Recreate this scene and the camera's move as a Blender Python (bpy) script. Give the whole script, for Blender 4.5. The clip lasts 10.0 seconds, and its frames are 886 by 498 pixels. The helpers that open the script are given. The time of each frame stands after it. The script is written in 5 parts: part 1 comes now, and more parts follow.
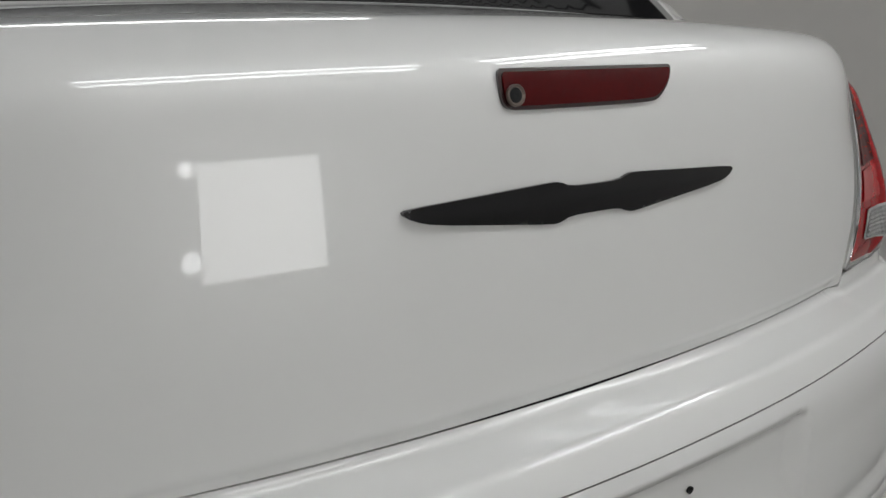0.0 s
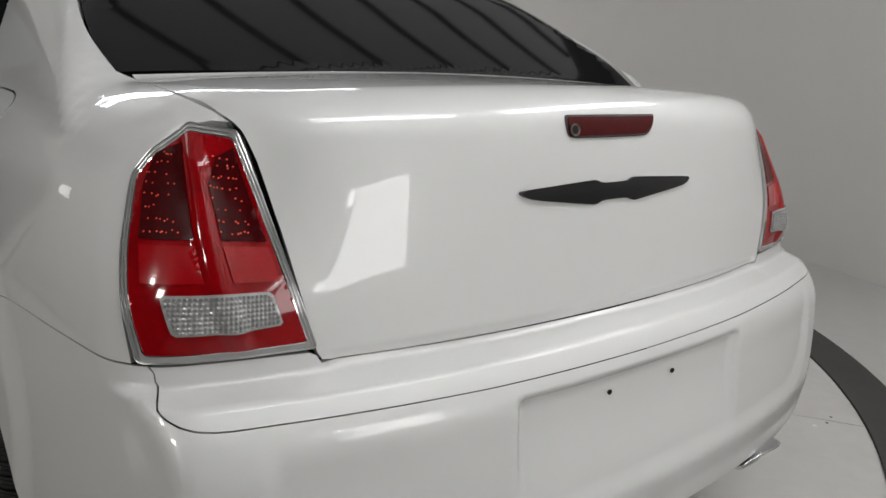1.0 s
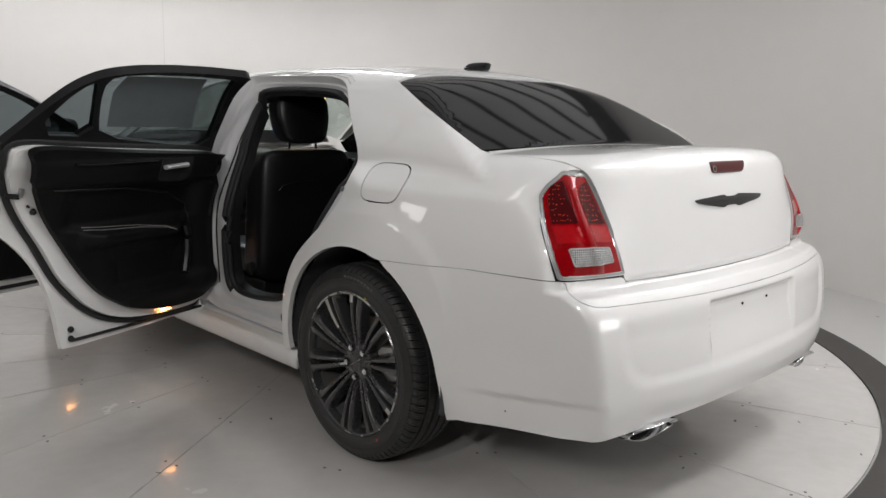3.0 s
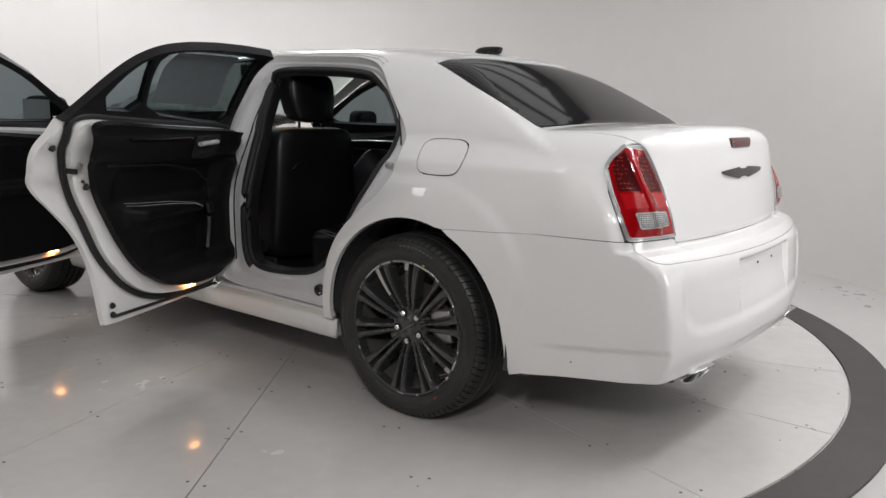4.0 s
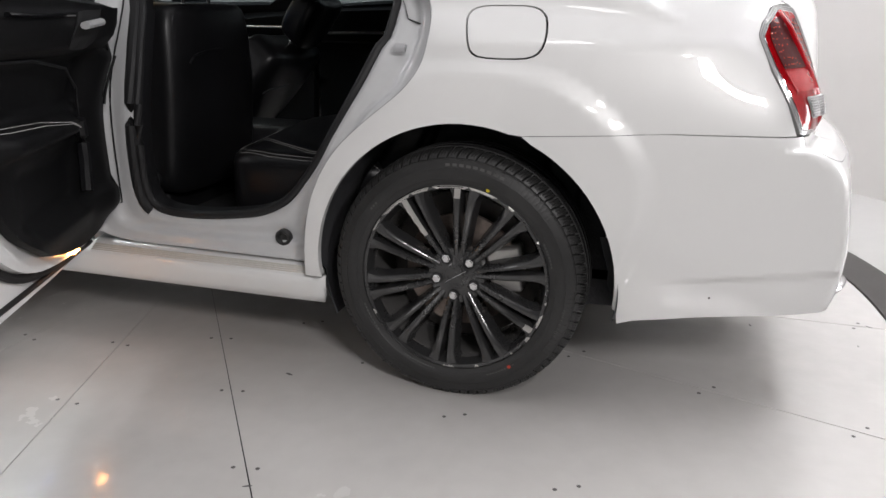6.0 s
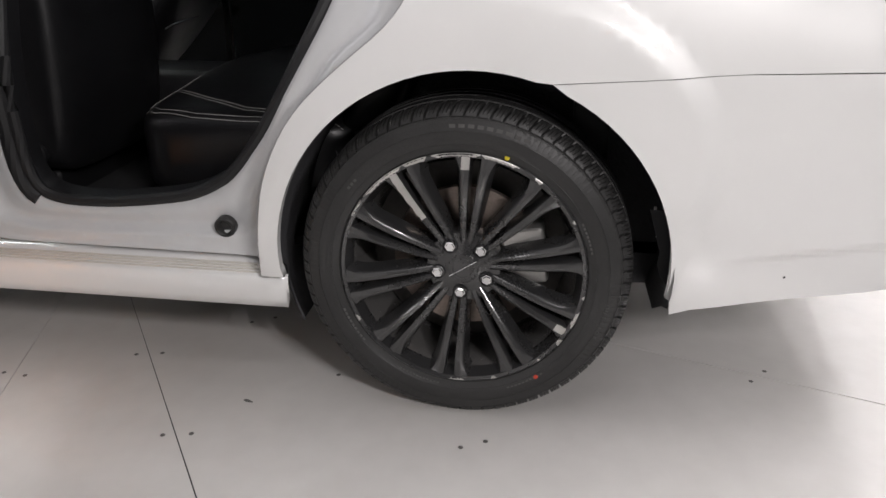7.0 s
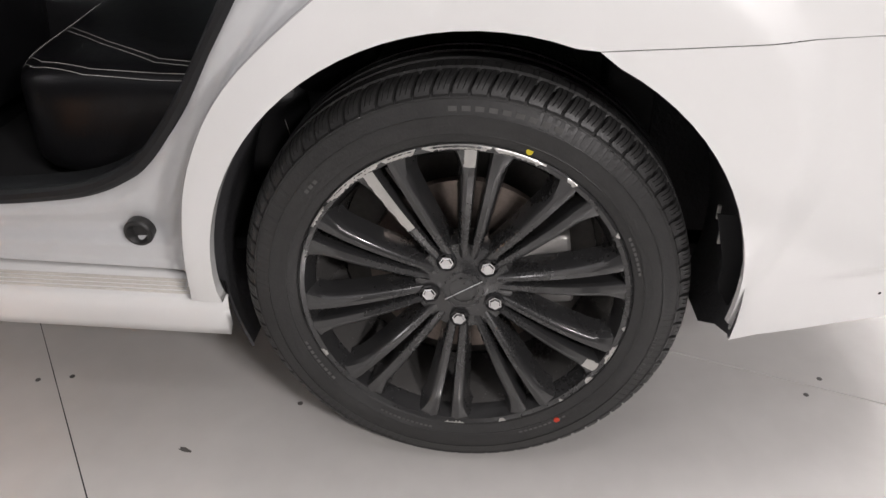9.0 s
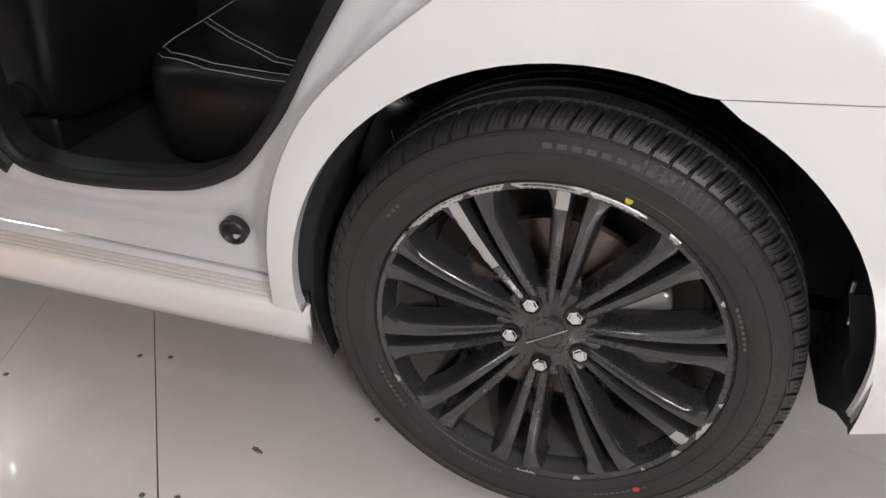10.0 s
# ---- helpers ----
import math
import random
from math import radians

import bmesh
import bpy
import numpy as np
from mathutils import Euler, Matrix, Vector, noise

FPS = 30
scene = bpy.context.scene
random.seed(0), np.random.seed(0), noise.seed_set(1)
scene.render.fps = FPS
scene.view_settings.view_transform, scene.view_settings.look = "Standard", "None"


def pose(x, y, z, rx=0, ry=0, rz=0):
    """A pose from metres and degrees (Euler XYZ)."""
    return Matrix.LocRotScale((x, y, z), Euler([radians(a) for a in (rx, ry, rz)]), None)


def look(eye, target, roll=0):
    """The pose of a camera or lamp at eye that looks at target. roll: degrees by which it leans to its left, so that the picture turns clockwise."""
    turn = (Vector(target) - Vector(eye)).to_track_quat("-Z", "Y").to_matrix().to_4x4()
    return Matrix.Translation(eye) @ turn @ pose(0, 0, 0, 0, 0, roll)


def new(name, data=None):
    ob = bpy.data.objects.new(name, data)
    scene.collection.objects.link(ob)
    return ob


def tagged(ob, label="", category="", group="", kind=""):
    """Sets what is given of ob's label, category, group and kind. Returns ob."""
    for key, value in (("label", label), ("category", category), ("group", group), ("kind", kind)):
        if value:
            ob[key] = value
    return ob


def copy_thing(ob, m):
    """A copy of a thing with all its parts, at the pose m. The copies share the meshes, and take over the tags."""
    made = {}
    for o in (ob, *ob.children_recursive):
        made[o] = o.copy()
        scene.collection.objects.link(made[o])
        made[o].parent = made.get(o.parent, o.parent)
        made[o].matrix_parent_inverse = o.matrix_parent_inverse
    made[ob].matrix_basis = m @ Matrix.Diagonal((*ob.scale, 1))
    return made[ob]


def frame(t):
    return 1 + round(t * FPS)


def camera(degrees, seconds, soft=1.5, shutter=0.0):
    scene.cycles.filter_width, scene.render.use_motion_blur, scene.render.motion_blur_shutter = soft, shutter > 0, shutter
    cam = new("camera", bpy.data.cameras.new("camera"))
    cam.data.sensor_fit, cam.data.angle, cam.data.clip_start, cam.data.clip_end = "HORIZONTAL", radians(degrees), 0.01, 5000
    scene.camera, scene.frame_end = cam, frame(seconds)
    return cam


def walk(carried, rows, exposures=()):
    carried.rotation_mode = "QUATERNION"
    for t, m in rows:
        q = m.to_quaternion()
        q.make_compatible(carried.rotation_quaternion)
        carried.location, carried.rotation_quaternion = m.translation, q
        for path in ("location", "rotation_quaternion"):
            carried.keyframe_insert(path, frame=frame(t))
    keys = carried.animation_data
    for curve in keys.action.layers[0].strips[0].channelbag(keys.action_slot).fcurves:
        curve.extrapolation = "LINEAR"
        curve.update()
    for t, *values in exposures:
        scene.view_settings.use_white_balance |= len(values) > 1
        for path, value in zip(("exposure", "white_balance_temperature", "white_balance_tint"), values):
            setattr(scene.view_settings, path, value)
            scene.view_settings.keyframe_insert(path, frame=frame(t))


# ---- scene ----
cam = camera(58.54, 10.0)
ROWS = [
    (0.0, -0.6004, -1.5214, 1.2018, 71.04, -2.733, -34.073),
    (0.5, -0.8554, -1.6454, 1.2149, 73.315, -3.752, -38.111),
    (1.0, -1.1516, -1.8405, 1.2294, 75.311, -3.643, -38.984),
    (1.5, -1.4931, -1.9846, 1.2296, 77.022, -2.946, -39.329),
    (2.0, -1.8503, -2.1024, 1.2364, 78.8, -2.034, -40.257),
    (2.5, -2.2381, -2.2298, 1.2537, 79.914, -1.453, -41.488),
    (3.0, -2.6273, -2.2135, 1.249, 80.545, -1.275, -43.948),
    (3.2, -2.7782, -2.2004, 1.2507, 80.606, -1.436, -45.0),
    (4.3, -3.2419, -1.6914, 1.1707, 79.342, -1.685, -55.509),
    (4.5, -3.242, -1.5352, 1.1536, 78.919, -1.616, -57.366),
    (5.0, -3.2173, -1.176, 1.1128, 77.787, -1.614, -62.722),
    (5.5, -3.109, -0.8415, 1.1031, 75.837, -1.646, -68.703),
    (5.7, -3.0573, -0.7161, 1.0827, 75.062, -1.539, -70.878),
    (6.8, -2.5433, -0.2345, 1.0749, 67.806, 0.084, -80.095),
    (7.0, -2.4699, -0.191, 1.0567, 67.415, 0.117, -81.486),
    (7.5, -2.2588, -0.0834, 1.0496, 64.739, -0.035, -84.423),
    (8.0, -2.1279, -0.026, 1.0565, 62.475, -0.186, -86.181),
    (8.5, -2.053, -0.0323, 1.0625, 60.617, -0.295, -86.572),
    (9.0, -1.9876, -0.0499, 1.0716, 59.403, -0.427, -85.285),
    (9.5, -1.9508, -0.0923, 1.0838, 58.509, -0.512, -82.032),
    (10.0, -1.8673, -0.1281, 1.0888, 58.626, -0.733, -72.451),
]
EXPOSURE = [(0.0, -1.10, 6400, 8.3), (0.5, -1.00, 6400, 8.8), (1.5, -0.54, 6450, 9.5), (3.0, -0.17, 6450, 11.5), (4.5, 0.12, 6350, 12.2), (5.5, 0.34, 6300, 12.8), (7.0, 0.74, 6400, 14.8), (9.0, 0.98, 6450, 15.5), (10.0, 0.98, 6430, 15.5)]
walk(cam, [(t, pose(*r)) for t, *r in ROWS], EXPOSURE)

# ---- light: a round photo booth with ceiling strips, wall panels and added fill lamps ----
CX, CY = 0.06, 1.45         # middle of the turntable
world = bpy.data.worlds.new("booth_world")
scene.world = world
world.use_nodes = True
world.node_tree.nodes["Background"].inputs[0].default_value = (0.9, 0.95, 1.0, 1)
world.node_tree.nodes["Background"].inputs[1].default_value = 0.02


def area_lamp(name, place, target, size, power, colour=(1, 0.97, 0.93), size_y=None):
    data = bpy.data.lights.new(name, "AREA")
    data.energy, data.color, data.size = power, colour, size
    data.shape = "RECTANGLE" if size_y else "DISK"
    if size_y:
        data.size_y = size_y
    ob = new(name, data)
    ob.matrix_world = look(place, target)
    return ob


# First lamp placed by its glint on the flank; other two added as fill.
LAMPS = [((-4.1, -1.62, 2.75), (-0.9, -0.2, 0.5), 0.24, 0.18, 20), ((-4.3, -2.55, 2.60), (-0.9, -0.3, 0.5), 0.50, 0.36, 46), ((-2.2, -0.15, 3.0), (-1.5, 0.0, 0.0), 0.40, 0.40, 3)]
for place, target, w, h, power in LAMPS:
    area_lamp("fill_lamp", place, target, w, power, size_y=h)

# ---- materials ----
def material(name, colour, rough=0.5, metal=0.0, coat=0.0, bump=0.0, bump_scale=40.0, vary=0.0, vary_scale=3.0, rough_vary=0.0,
             transmission=0.0, ior=1.45, alpha=1.0, emit=0.0, coat_rough=0.03, spec=0.5, stretch=(1, 1, 1), tint=None):
    """A principled surface with colour variation at two scales, uneven gloss and fine relief, in metres."""
    m = bpy.data.materials.new(name)
    m.use_nodes = True
    nt = m.node_tree
    b = nt.nodes["Principled BSDF"]
    b.inputs["Base Color"].default_value = (*colour, 1)
    b.inputs["Roughness"].default_value = rough
    b.inputs["Metallic"].default_value = metal
    b.inputs["Coat Weight"].default_value = coat
    b.inputs["Coat Roughness"].default_value = coat_rough
    b.inputs["Transmission Weight"].default_value = transmission
    b.inputs["IOR"].default_value = ior
    b.inputs["Alpha"].default_value = alpha
    b.inputs["Specular IOR Level"].default_value = spec
    if emit:
        b.inputs["Emission Color"].default_value = (*(tint or colour), 1)
        b.inputs["Emission Strength"].default_value = emit
    if not (vary or bump or rough_vary):
        return m
    tc = nt.nodes.new("ShaderNodeTexCoord")
    mp = nt.nodes.new("ShaderNodeMapping")
    mp.inputs["Scale"].default_value = stretch
    nt.links.new(tc.outputs["Object"], mp.inputs["Vector"])

    def noise_node(scale, detail):
        n = nt.nodes.new("ShaderNodeTexNoise")
        n.inputs["Scale"].default_value, n.inputs["Detail"].default_value = scale, detail
        nt.links.new(mp.outputs[0], n.inputs["Vector"])
        return n.outputs["Fac"]

    def math_node(op, x, y):
        n = nt.nodes.new("ShaderNodeMath")
        n.operation = op
        for k, v in enumerate((x, y)):
            if isinstance(v, (int, float)):
                n.inputs[k].default_value = v
            else:
                nt.links.new(v, n.inputs[k])
        return n.outputs[0]

    if vary or rough_vary:
        big, small = noise_node(vary_scale, 5), noise_node(vary_scale * 9, 3)
        mixed = math_node("ADD", math_node("MULTIPLY", big, 0.65), math_node("MULTIPLY", small, 0.35))
    if vary:
        mr = nt.nodes.new("ShaderNodeMapRange")
        mr.inputs["From Min"].default_value, mr.inputs["From Max"].default_value = 0.3, 0.7
        mr.inputs["To Min"].default_value, mr.inputs["To Max"].default_value = 1 - vary, 1 + vary * 0.5
        nt.links.new(mixed, mr.inputs["Value"])
        mx = nt.nodes.new("ShaderNodeMix")
        mx.data_type, mx.blend_type = "RGBA", "MULTIPLY"
        mx.inputs["Factor"].default_value = 1
        mx.inputs["A"].default_value = (*colour, 1)
        nt.links.new(mr.outputs[0], mx.inputs["B"])
        nt.links.new(mx.outputs["Result"], b.inputs["Base Color"])
    if rough_vary:
        nt.links.new(math_node("ADD", rough - rough_vary * 0.5, math_node("MULTIPLY", mixed, rough_vary)), b.inputs["Roughness"])
    if bump:
        bn = nt.nodes.new("ShaderNodeBump")
        bn.inputs["Strength"].default_value = min(1.0, bump)
        bn.inputs["Distance"].default_value = 0.002
        nt.links.new(noise_node(bump_scale, 4), bn.inputs["Height"])
        nt.links.new(bn.outputs[0], b.inputs["Normal"])
    return m


PAINT = material("white_pearl_paint", (0.765, 0.765, 0.755), 0.42, metal=0.08, coat=1.0, coat_rough=0.002, vary=0.015, vary_scale=2.0)
# Jamb white is darkened to put the door frame's shade into the colour.
SHADED_JAMB = material("shaded_jamb_paint", (0.57, 0.575, 0.58), 0.42, coat=0.3, vary=0.05, vary_scale=4.0, coat_rough=0.12)
# Black for dark parts; in gaps and recesses it stands in for shade.
DARK = material("black_parts_and_shade", (0.012, 0.012, 0.013), 0.9)
RUBBER = material("black_rubber_seal", (0.014, 0.014, 0.015), 0.6, bump=0.15, bump_scale=150, vary=0.15)
TRIM = material("black_grained_trim", (0.009, 0.009, 0.010), 0.50, spec=0.24, bump=0.25, bump_scale=420, vary=0.2, vary_scale=5, rough_vary=0.2)
LEATHER = material("black_leather", (0.008, 0.008, 0.009), 0.37, spec=0.40, bump=0.16, bump_scale=160, vary=0.25, vary_scale=6, rough_vary=0.25)
CARPET = material("black_carpet", (0.009, 0.009, 0.010), 0.95, bump=0.9, bump_scale=500, vary=0.3, vary_scale=20)
LINER = material("headliner_cloth", (0.02, 0.02, 0.02), 0.95, bump=0.5, bump_scale=600, vary=0.1)
THREAD = material("white_thread", (0.42, 0.41, 0.40), 0.7)
CHROME = material("chrome", (0.75, 0.75, 0.76), 0.08, metal=1.0, rough_vary=0.08, vary_scale=12)
SATIN = material("satin_silver", (0.55, 0.55, 0.56), 0.3, metal=1.0, rough_vary=0.15, vary_scale=20)
STEEL = material("bare_alloy", (0.55, 0.54, 0.52), 0.38, metal=0.85, rough_vary=0.2, vary_scale=25, vary=0.12, bump=0.2, bump_scale=300)
RIM = material("black_wheel_paint", (0.025, 0.025, 0.0255), 0.28, coat=1.0, rough_vary=0.14, vary_scale=14, vary=0.06, coat_rough=0.11)
TYRE = material("tyre_rubber", (0.025, 0.0248, 0.0245), 0.42, bump=0.25, bump_scale=240, vary=0.3, vary_scale=12, rough_vary=0.2)
DISC = material("brake_disc_iron", (0.30, 0.25, 0.22), 0.40, metal=0.8, vary=0.35, vary_scale=18, rough_vary=0.25)


def pane_material(name, tint, gloss=0.07):
    """Thin glass: tinted see-through with a mirror skin that grows at grazing angles."""
    mt = bpy.data.materials.new(name)
    mt.use_nodes = True
    nt = mt.node_tree
    nt.nodes.remove(nt.nodes["Principled BSDF"])
    tr, gl, mix, lw, pw, ad = (nt.nodes.new(k) for k in ("ShaderNodeBsdfTransparent", "ShaderNodeBsdfGlossy", "ShaderNodeMixShader", "ShaderNodeLayerWeight", "ShaderNodeMath", "ShaderNodeMath"))
    tr.inputs["Color"].default_value = (*tint, 1)
    gl.inputs["Roughness"].default_value = 0.015
    lw.inputs["Blend"].default_value = 0.5
    pw.operation, ad.operation = "POWER", "MULTIPLY_ADD"
    pw.inputs[1].default_value = 4.0
    ad.inputs[1].default_value, ad.inputs[2].default_value = 0.6, gloss
    nt.links.new(lw.outputs["Facing"], pw.inputs[0])
    nt.links.new(pw.outputs[0], ad.inputs[0])
    nt.links.new(ad.outputs[0], mix.inputs[0])
    nt.links.new(tr.outputs[0], mix.inputs[1])
    nt.links.new(gl.outputs[0], mix.inputs[2])
    nt.links.new(mix.outputs[0], nt.nodes["Material Output"].inputs["Surface"])
    return mt


SIDE_GLASS = pane_material("tinted_side_glass", (0.20, 0.235, 0.245))
PALE_GLASS = pane_material("pale_side_glass", (0.66, 0.74, 0.70))
PRIVACY = material("privacy_glass", (0.008, 0.008, 0.009), 0.05, vary=0.1, spec=0.18)
BADGE = material("gloss_black_badge", (0.006, 0.006, 0.007), 0.16, coat=0.2, spec=0.35, bump=0.1, bump_scale=60, vary=0.2, rough_vary=0.15)
LINER_WELL = material("wheel_well_felt", (0.065, 0.065, 0.070), 0.92, bump=0.8, bump_scale=120, vary=0.3, vary_scale=8)


# ---- the car's outer skin as one smooth solid, from which every panel is cut ----
def spline(xs, ys):
    """Natural cubic spline through a few control values, straight beyond its ends."""
    xs, ys = np.array(xs, float), np.array(ys, float)
    n = len(xs)
    h = np.diff(xs)
    a = np.eye(n)
    b = np.zeros(n)
    for i in range(1, n - 1):
        a[i, i - 1:i + 2] = h[i - 1], 2 * (h[i - 1] + h[i]), h[i]
        b[i] = 6 * ((ys[i + 1] - ys[i]) / h[i] - (ys[i] - ys[i - 1]) / h[i - 1])
    m = np.linalg.solve(a, b)

    def value(x):
        x = np.asarray(x, float)
        c = np.clip(x, xs[0], xs[-1])
        k = np.clip(np.searchsorted(xs, c, side="right") - 1, 0, n - 2)
        d, e, hk = c - xs[k], xs[k + 1] - c, h[k]
        v = (m[k] * e ** 3 + m[k + 1] * d ** 3) / (6 * hk) + (ys[k] / hk - m[k] * hk / 6) * e + (ys[k + 1] / hk - m[k + 1] * hk / 6) * d
        s0 = (ys[1] - ys[0]) / h[0] - m[1] * h[0] / 6
        s1 = (ys[-1] - ys[-2]) / h[-1] + m[-2] * h[-1] / 6
        return v + np.minimum(x - xs[0], 0) * s0 + np.maximum(x - xs[-1], 0) * s1
    return value


def smax(a, b, r):
    return np.maximum(a, b) + np.maximum(r - np.abs(a - b), 0) ** 2 / (4 * r)


def smin(a, b, r):
    return -smax(-a, -b, r)


def step(x, a, b):
    k = np.clip((x - a) / (b - a), 0, 1)
    return k * k * (3 - 2 * k)


# the body's controlling curves, in metres from the rear axle's middle on the ground
side_by_z = spline([0.20, 0.32, 0.48, 0.62, 0.76, 0.86, 0.95, 1.04, 1.12, 1.20], [0.885, 0.915, 0.932, 0.940, 0.940, 0.925, 0.893, 0.852, 0.80, 0.73])
facet_by_z = spline([0.20, 0.32, 0.48, 0.62, 0.76, 0.86, 0.95, 1.02, 1.12, 1.20], [0.885, 0.915, 0.932, 0.940, 0.940, 0.931, 0.914, 0.896, 0.865, 0.835])
haunch_by_z = spline([0.30, 0.39, 0.50, 0.64, 0.78, 0.95], [0.430, 0.452, 0.507, 0.578, 0.606, 0.606])
taper_by_y = spline([-1.15, -0.95, -0.75, -0.45, 0.0, 0.6, 2.4, 3.2, 3.7, 4.0], [0.180, 0.110, 0.066, 0.024, 0.0, 0.006, 0.006, 0.012, 0.10, 0.25])
rear_by_z = spline([0.22, 0.30, 0.40, 0.52, 0.64, 0.72, 0.765], [-1.00, -1.055, -1.088, -1.092, -1.080, -1.052, -1.010])
lid_by_z = spline([0.70, 0.78, 0.85, 0.995, 1.119, 1.20], [-0.972, -0.962, -0.955, -0.938, -0.915, -0.89])
deck_by_y = spline([-1.0, -0.85, -0.60, -0.36, 0.2], [1.160, 1.166, 1.164, 1.158, 1.14])
hood_by_y = spline([2.2, 2.7, 3.2, 3.7, 4.0], [1.10, 1.06, 1.02, 0.95, 0.86])
tumble_by_z = spline([0.90, 1.04, 1.15, 1.25, 1.34, 1.42, 1.5], [0.800, 0.826, 0.793, 0.738, 0.688, 0.642, 0.585])
roof_by_y = spline([-0.3, 0.0, 0.2, 0.6, 1.1, 1.6, 1.9], [1.34, 1.425, 1.452, 1.482, 1.490, 1.475, 1.45])
back_slope = spline([1.05, 1.16, 1.30, 1.44, 1.55], [-0.61, -0.425, -0.170, 0.12, 0.42])


def rear_face(X, z):
    """How far back the rear end reaches: lid above, bumper below, both bowed in plan."""
    bow = 0.085 * np.abs(X / 0.62) ** 2.3
    w = np.clip(X / 0.68, 0, 1.2)
    lid = lid_by_z(z) + bow * 0.6 + 0.062 * step(z, 0.84, 1.11) * np.where(w < 1, w ** 9, w ** 4)
    lid = lid + 0.009 * (1 - step(z, 0.767, 0.789)) * (1 - step(X, 0.56, 0.60))
    bum = rear_by_z(z) + bow * 0.62
    k = step(z, 0.746, 0.7635)
    return bum * (1 - k) + lid * k


def body(x, y, z):
    """Negative inside the car's outer skin, positive outside, about a distance in metres."""
    X = np.sqrt(x * x + 1e-6)
    r = np.sqrt(y * y + (z - 0.36) ** 2)
    rf = np.sqrt((y - 3.05) ** 2 + (z - 0.36) ** 2)
    # the haunch: a proud band round the wheel arch that ends in a soft shoulder
    band = r - haunch_by_z(z) + 0.028 * (1 - step(-y, 0.0, 0.28))
    ahead = step(y, 0.08, 0.28)
    flare = 0.013 * (1 - step(band, -0.034, 0.024)) * (1 - ahead) + 0.012 * (1 - step(r, 0.435, 0.53)) * ahead + 0.012 * (1 - step(rf, 0.435, 0.53))
    tuck = 0.014 * (1 - step(z - 0.399 - 0.100 * (-y - 0.5), -0.022, 0.004)) * step(-y, 0.48, 0.72) * (1 - step(-y, 1.02, 1.10))
    # a nearly upright flank that breaks at the shoulder crease, softer again beside the lamps
    crisp = smin(facet_by_z(z), 0.8915 - 0.85 * (z - 1.012), 0.010)
    flank = step(y, -0.79, -0.56) * (1 - step(y, -0.04, 0.20))
    side = X - (side_by_z(z) * (1 - flank) + crisp * flank - taper_by_y(y) + flare - tuck)
    # shallow number-plate recess, sharp at its top and fading out below
    plate = 0.018 * (1 - step(X, 0.296, 0.326)) * (1 - step(z, 0.682, 0.697)) * step(z, 0.46, 0.62)
    # wide shallow scoop in the bumper's face
    rim = smax(X - 0.728, 0.470 - z, 0.13)
    scoop = 0.009 * (1 - step(rim, -0.034, 0.008)) * (1 - step(z, 0.62, 0.725))
    rear = rear_face(X, z) + plate + scoop - y
    front = y - (3.93 - 0.10 * (X / 0.8) ** 2)
    crown = 0.028 * (X / 0.7) ** 2
    top = z - (np.where(y < 1.2, deck_by_y(y), hood_by_y(y)) - crown)
    low = smax(smax(smax(side, rear, 0.085 - 0.062 * (1 - step(z, 0.66, 0.84))), front, 0.25), top, 0.075)
    gside = X - tumble_by_z(z) + 0.03 * step(y, 1.2, 2.6)
    groof = z - (roof_by_y(y) - 0.055 * (X / 0.62) ** 2)
    gback = (back_slope(z) + 0.032 * (X / 0.65) ** 2 - y) * 0.5
    gfront = (y - (3.35 - (z - 0.90) * 3.05 - 0.12 * (X / 0.65) ** 2)) * 0.32
    green = smax(smax(gside, groof, 0.14), smax(gback, gfront, 0.02), 0.022)
    green = smax(green, 1.03 - z, 0.05)
    return smin(low, green, 0.014)


def cast(o, d, far=1.6):
    """First meeting of rays, coming from outside at o + far * d back towards o, with the skin."""
    o, d = np.atleast_2d(o).astype(float), np.atleast_2d(d).astype(float)
    hi = np.full(len(o), far)
    lo = hi.copy()
    found = np.zeros(len(o), bool)
    for s in np.linspace(far, 0.0, 49)[1:]:
        p = o + d * s
        inside = body(*p.T) < 0
        lo = np.where(~found, s, lo)
        hi = np.where(~found & ~inside, s, hi)
        found |= inside
    for _ in range(22):
        m = (lo + hi) / 2
        inside = body(*(o + d * m[:, None]).T) < 0
        lo = np.where(inside, m, lo)
        hi = np.where(inside, hi, m)
    return o + d * lo[:, None]


def normals(p):
    e = 1.5e-3
    g = np.stack([body(*(p + e * np.eye(3)[k]).T) - body(*(p - e * np.eye(3)[k]).T) for k in range(3)], 1)
    return g / np.linalg.norm(g, axis=1)[:, None]


def side_rays(uv):
    """(y, q): q is the height below 0.8 m, and above it an angle about the long axis, 1 rad to 0.9."""
    y, q = np.asarray(uv, float).T
    a = np.clip((q - 0.8) / 0.9, 0, None)
    o = np.stack([0 * y, y, np.minimum(q, 0.8)], 1)
    return o, np.stack([-np.cos(a), 0 * y, np.sin(a)], 1)


def rear_rays(uv):
    """(a, z): along the left side (a > 0), round the corner (0 to -0.8), along the rear face, round the other corner (-1.7 to -2.5) and on."""
    a, z = np.asarray(uv, float).T
    s = -a
    t = (np.clip(s / 0.8, 0, 1) + np.clip((s - 1.7) / 0.8, 0, 1)) * math.pi / 2
    o = np.stack([-0.45 + np.clip(s - 0.8, 0, 0.9), -0.45 + np.maximum(a, 0) + np.maximum(s - 2.5, 0), z], 1)
    return o, np.stack([-np.cos(t), -np.sin(t), 0 * z], 1)


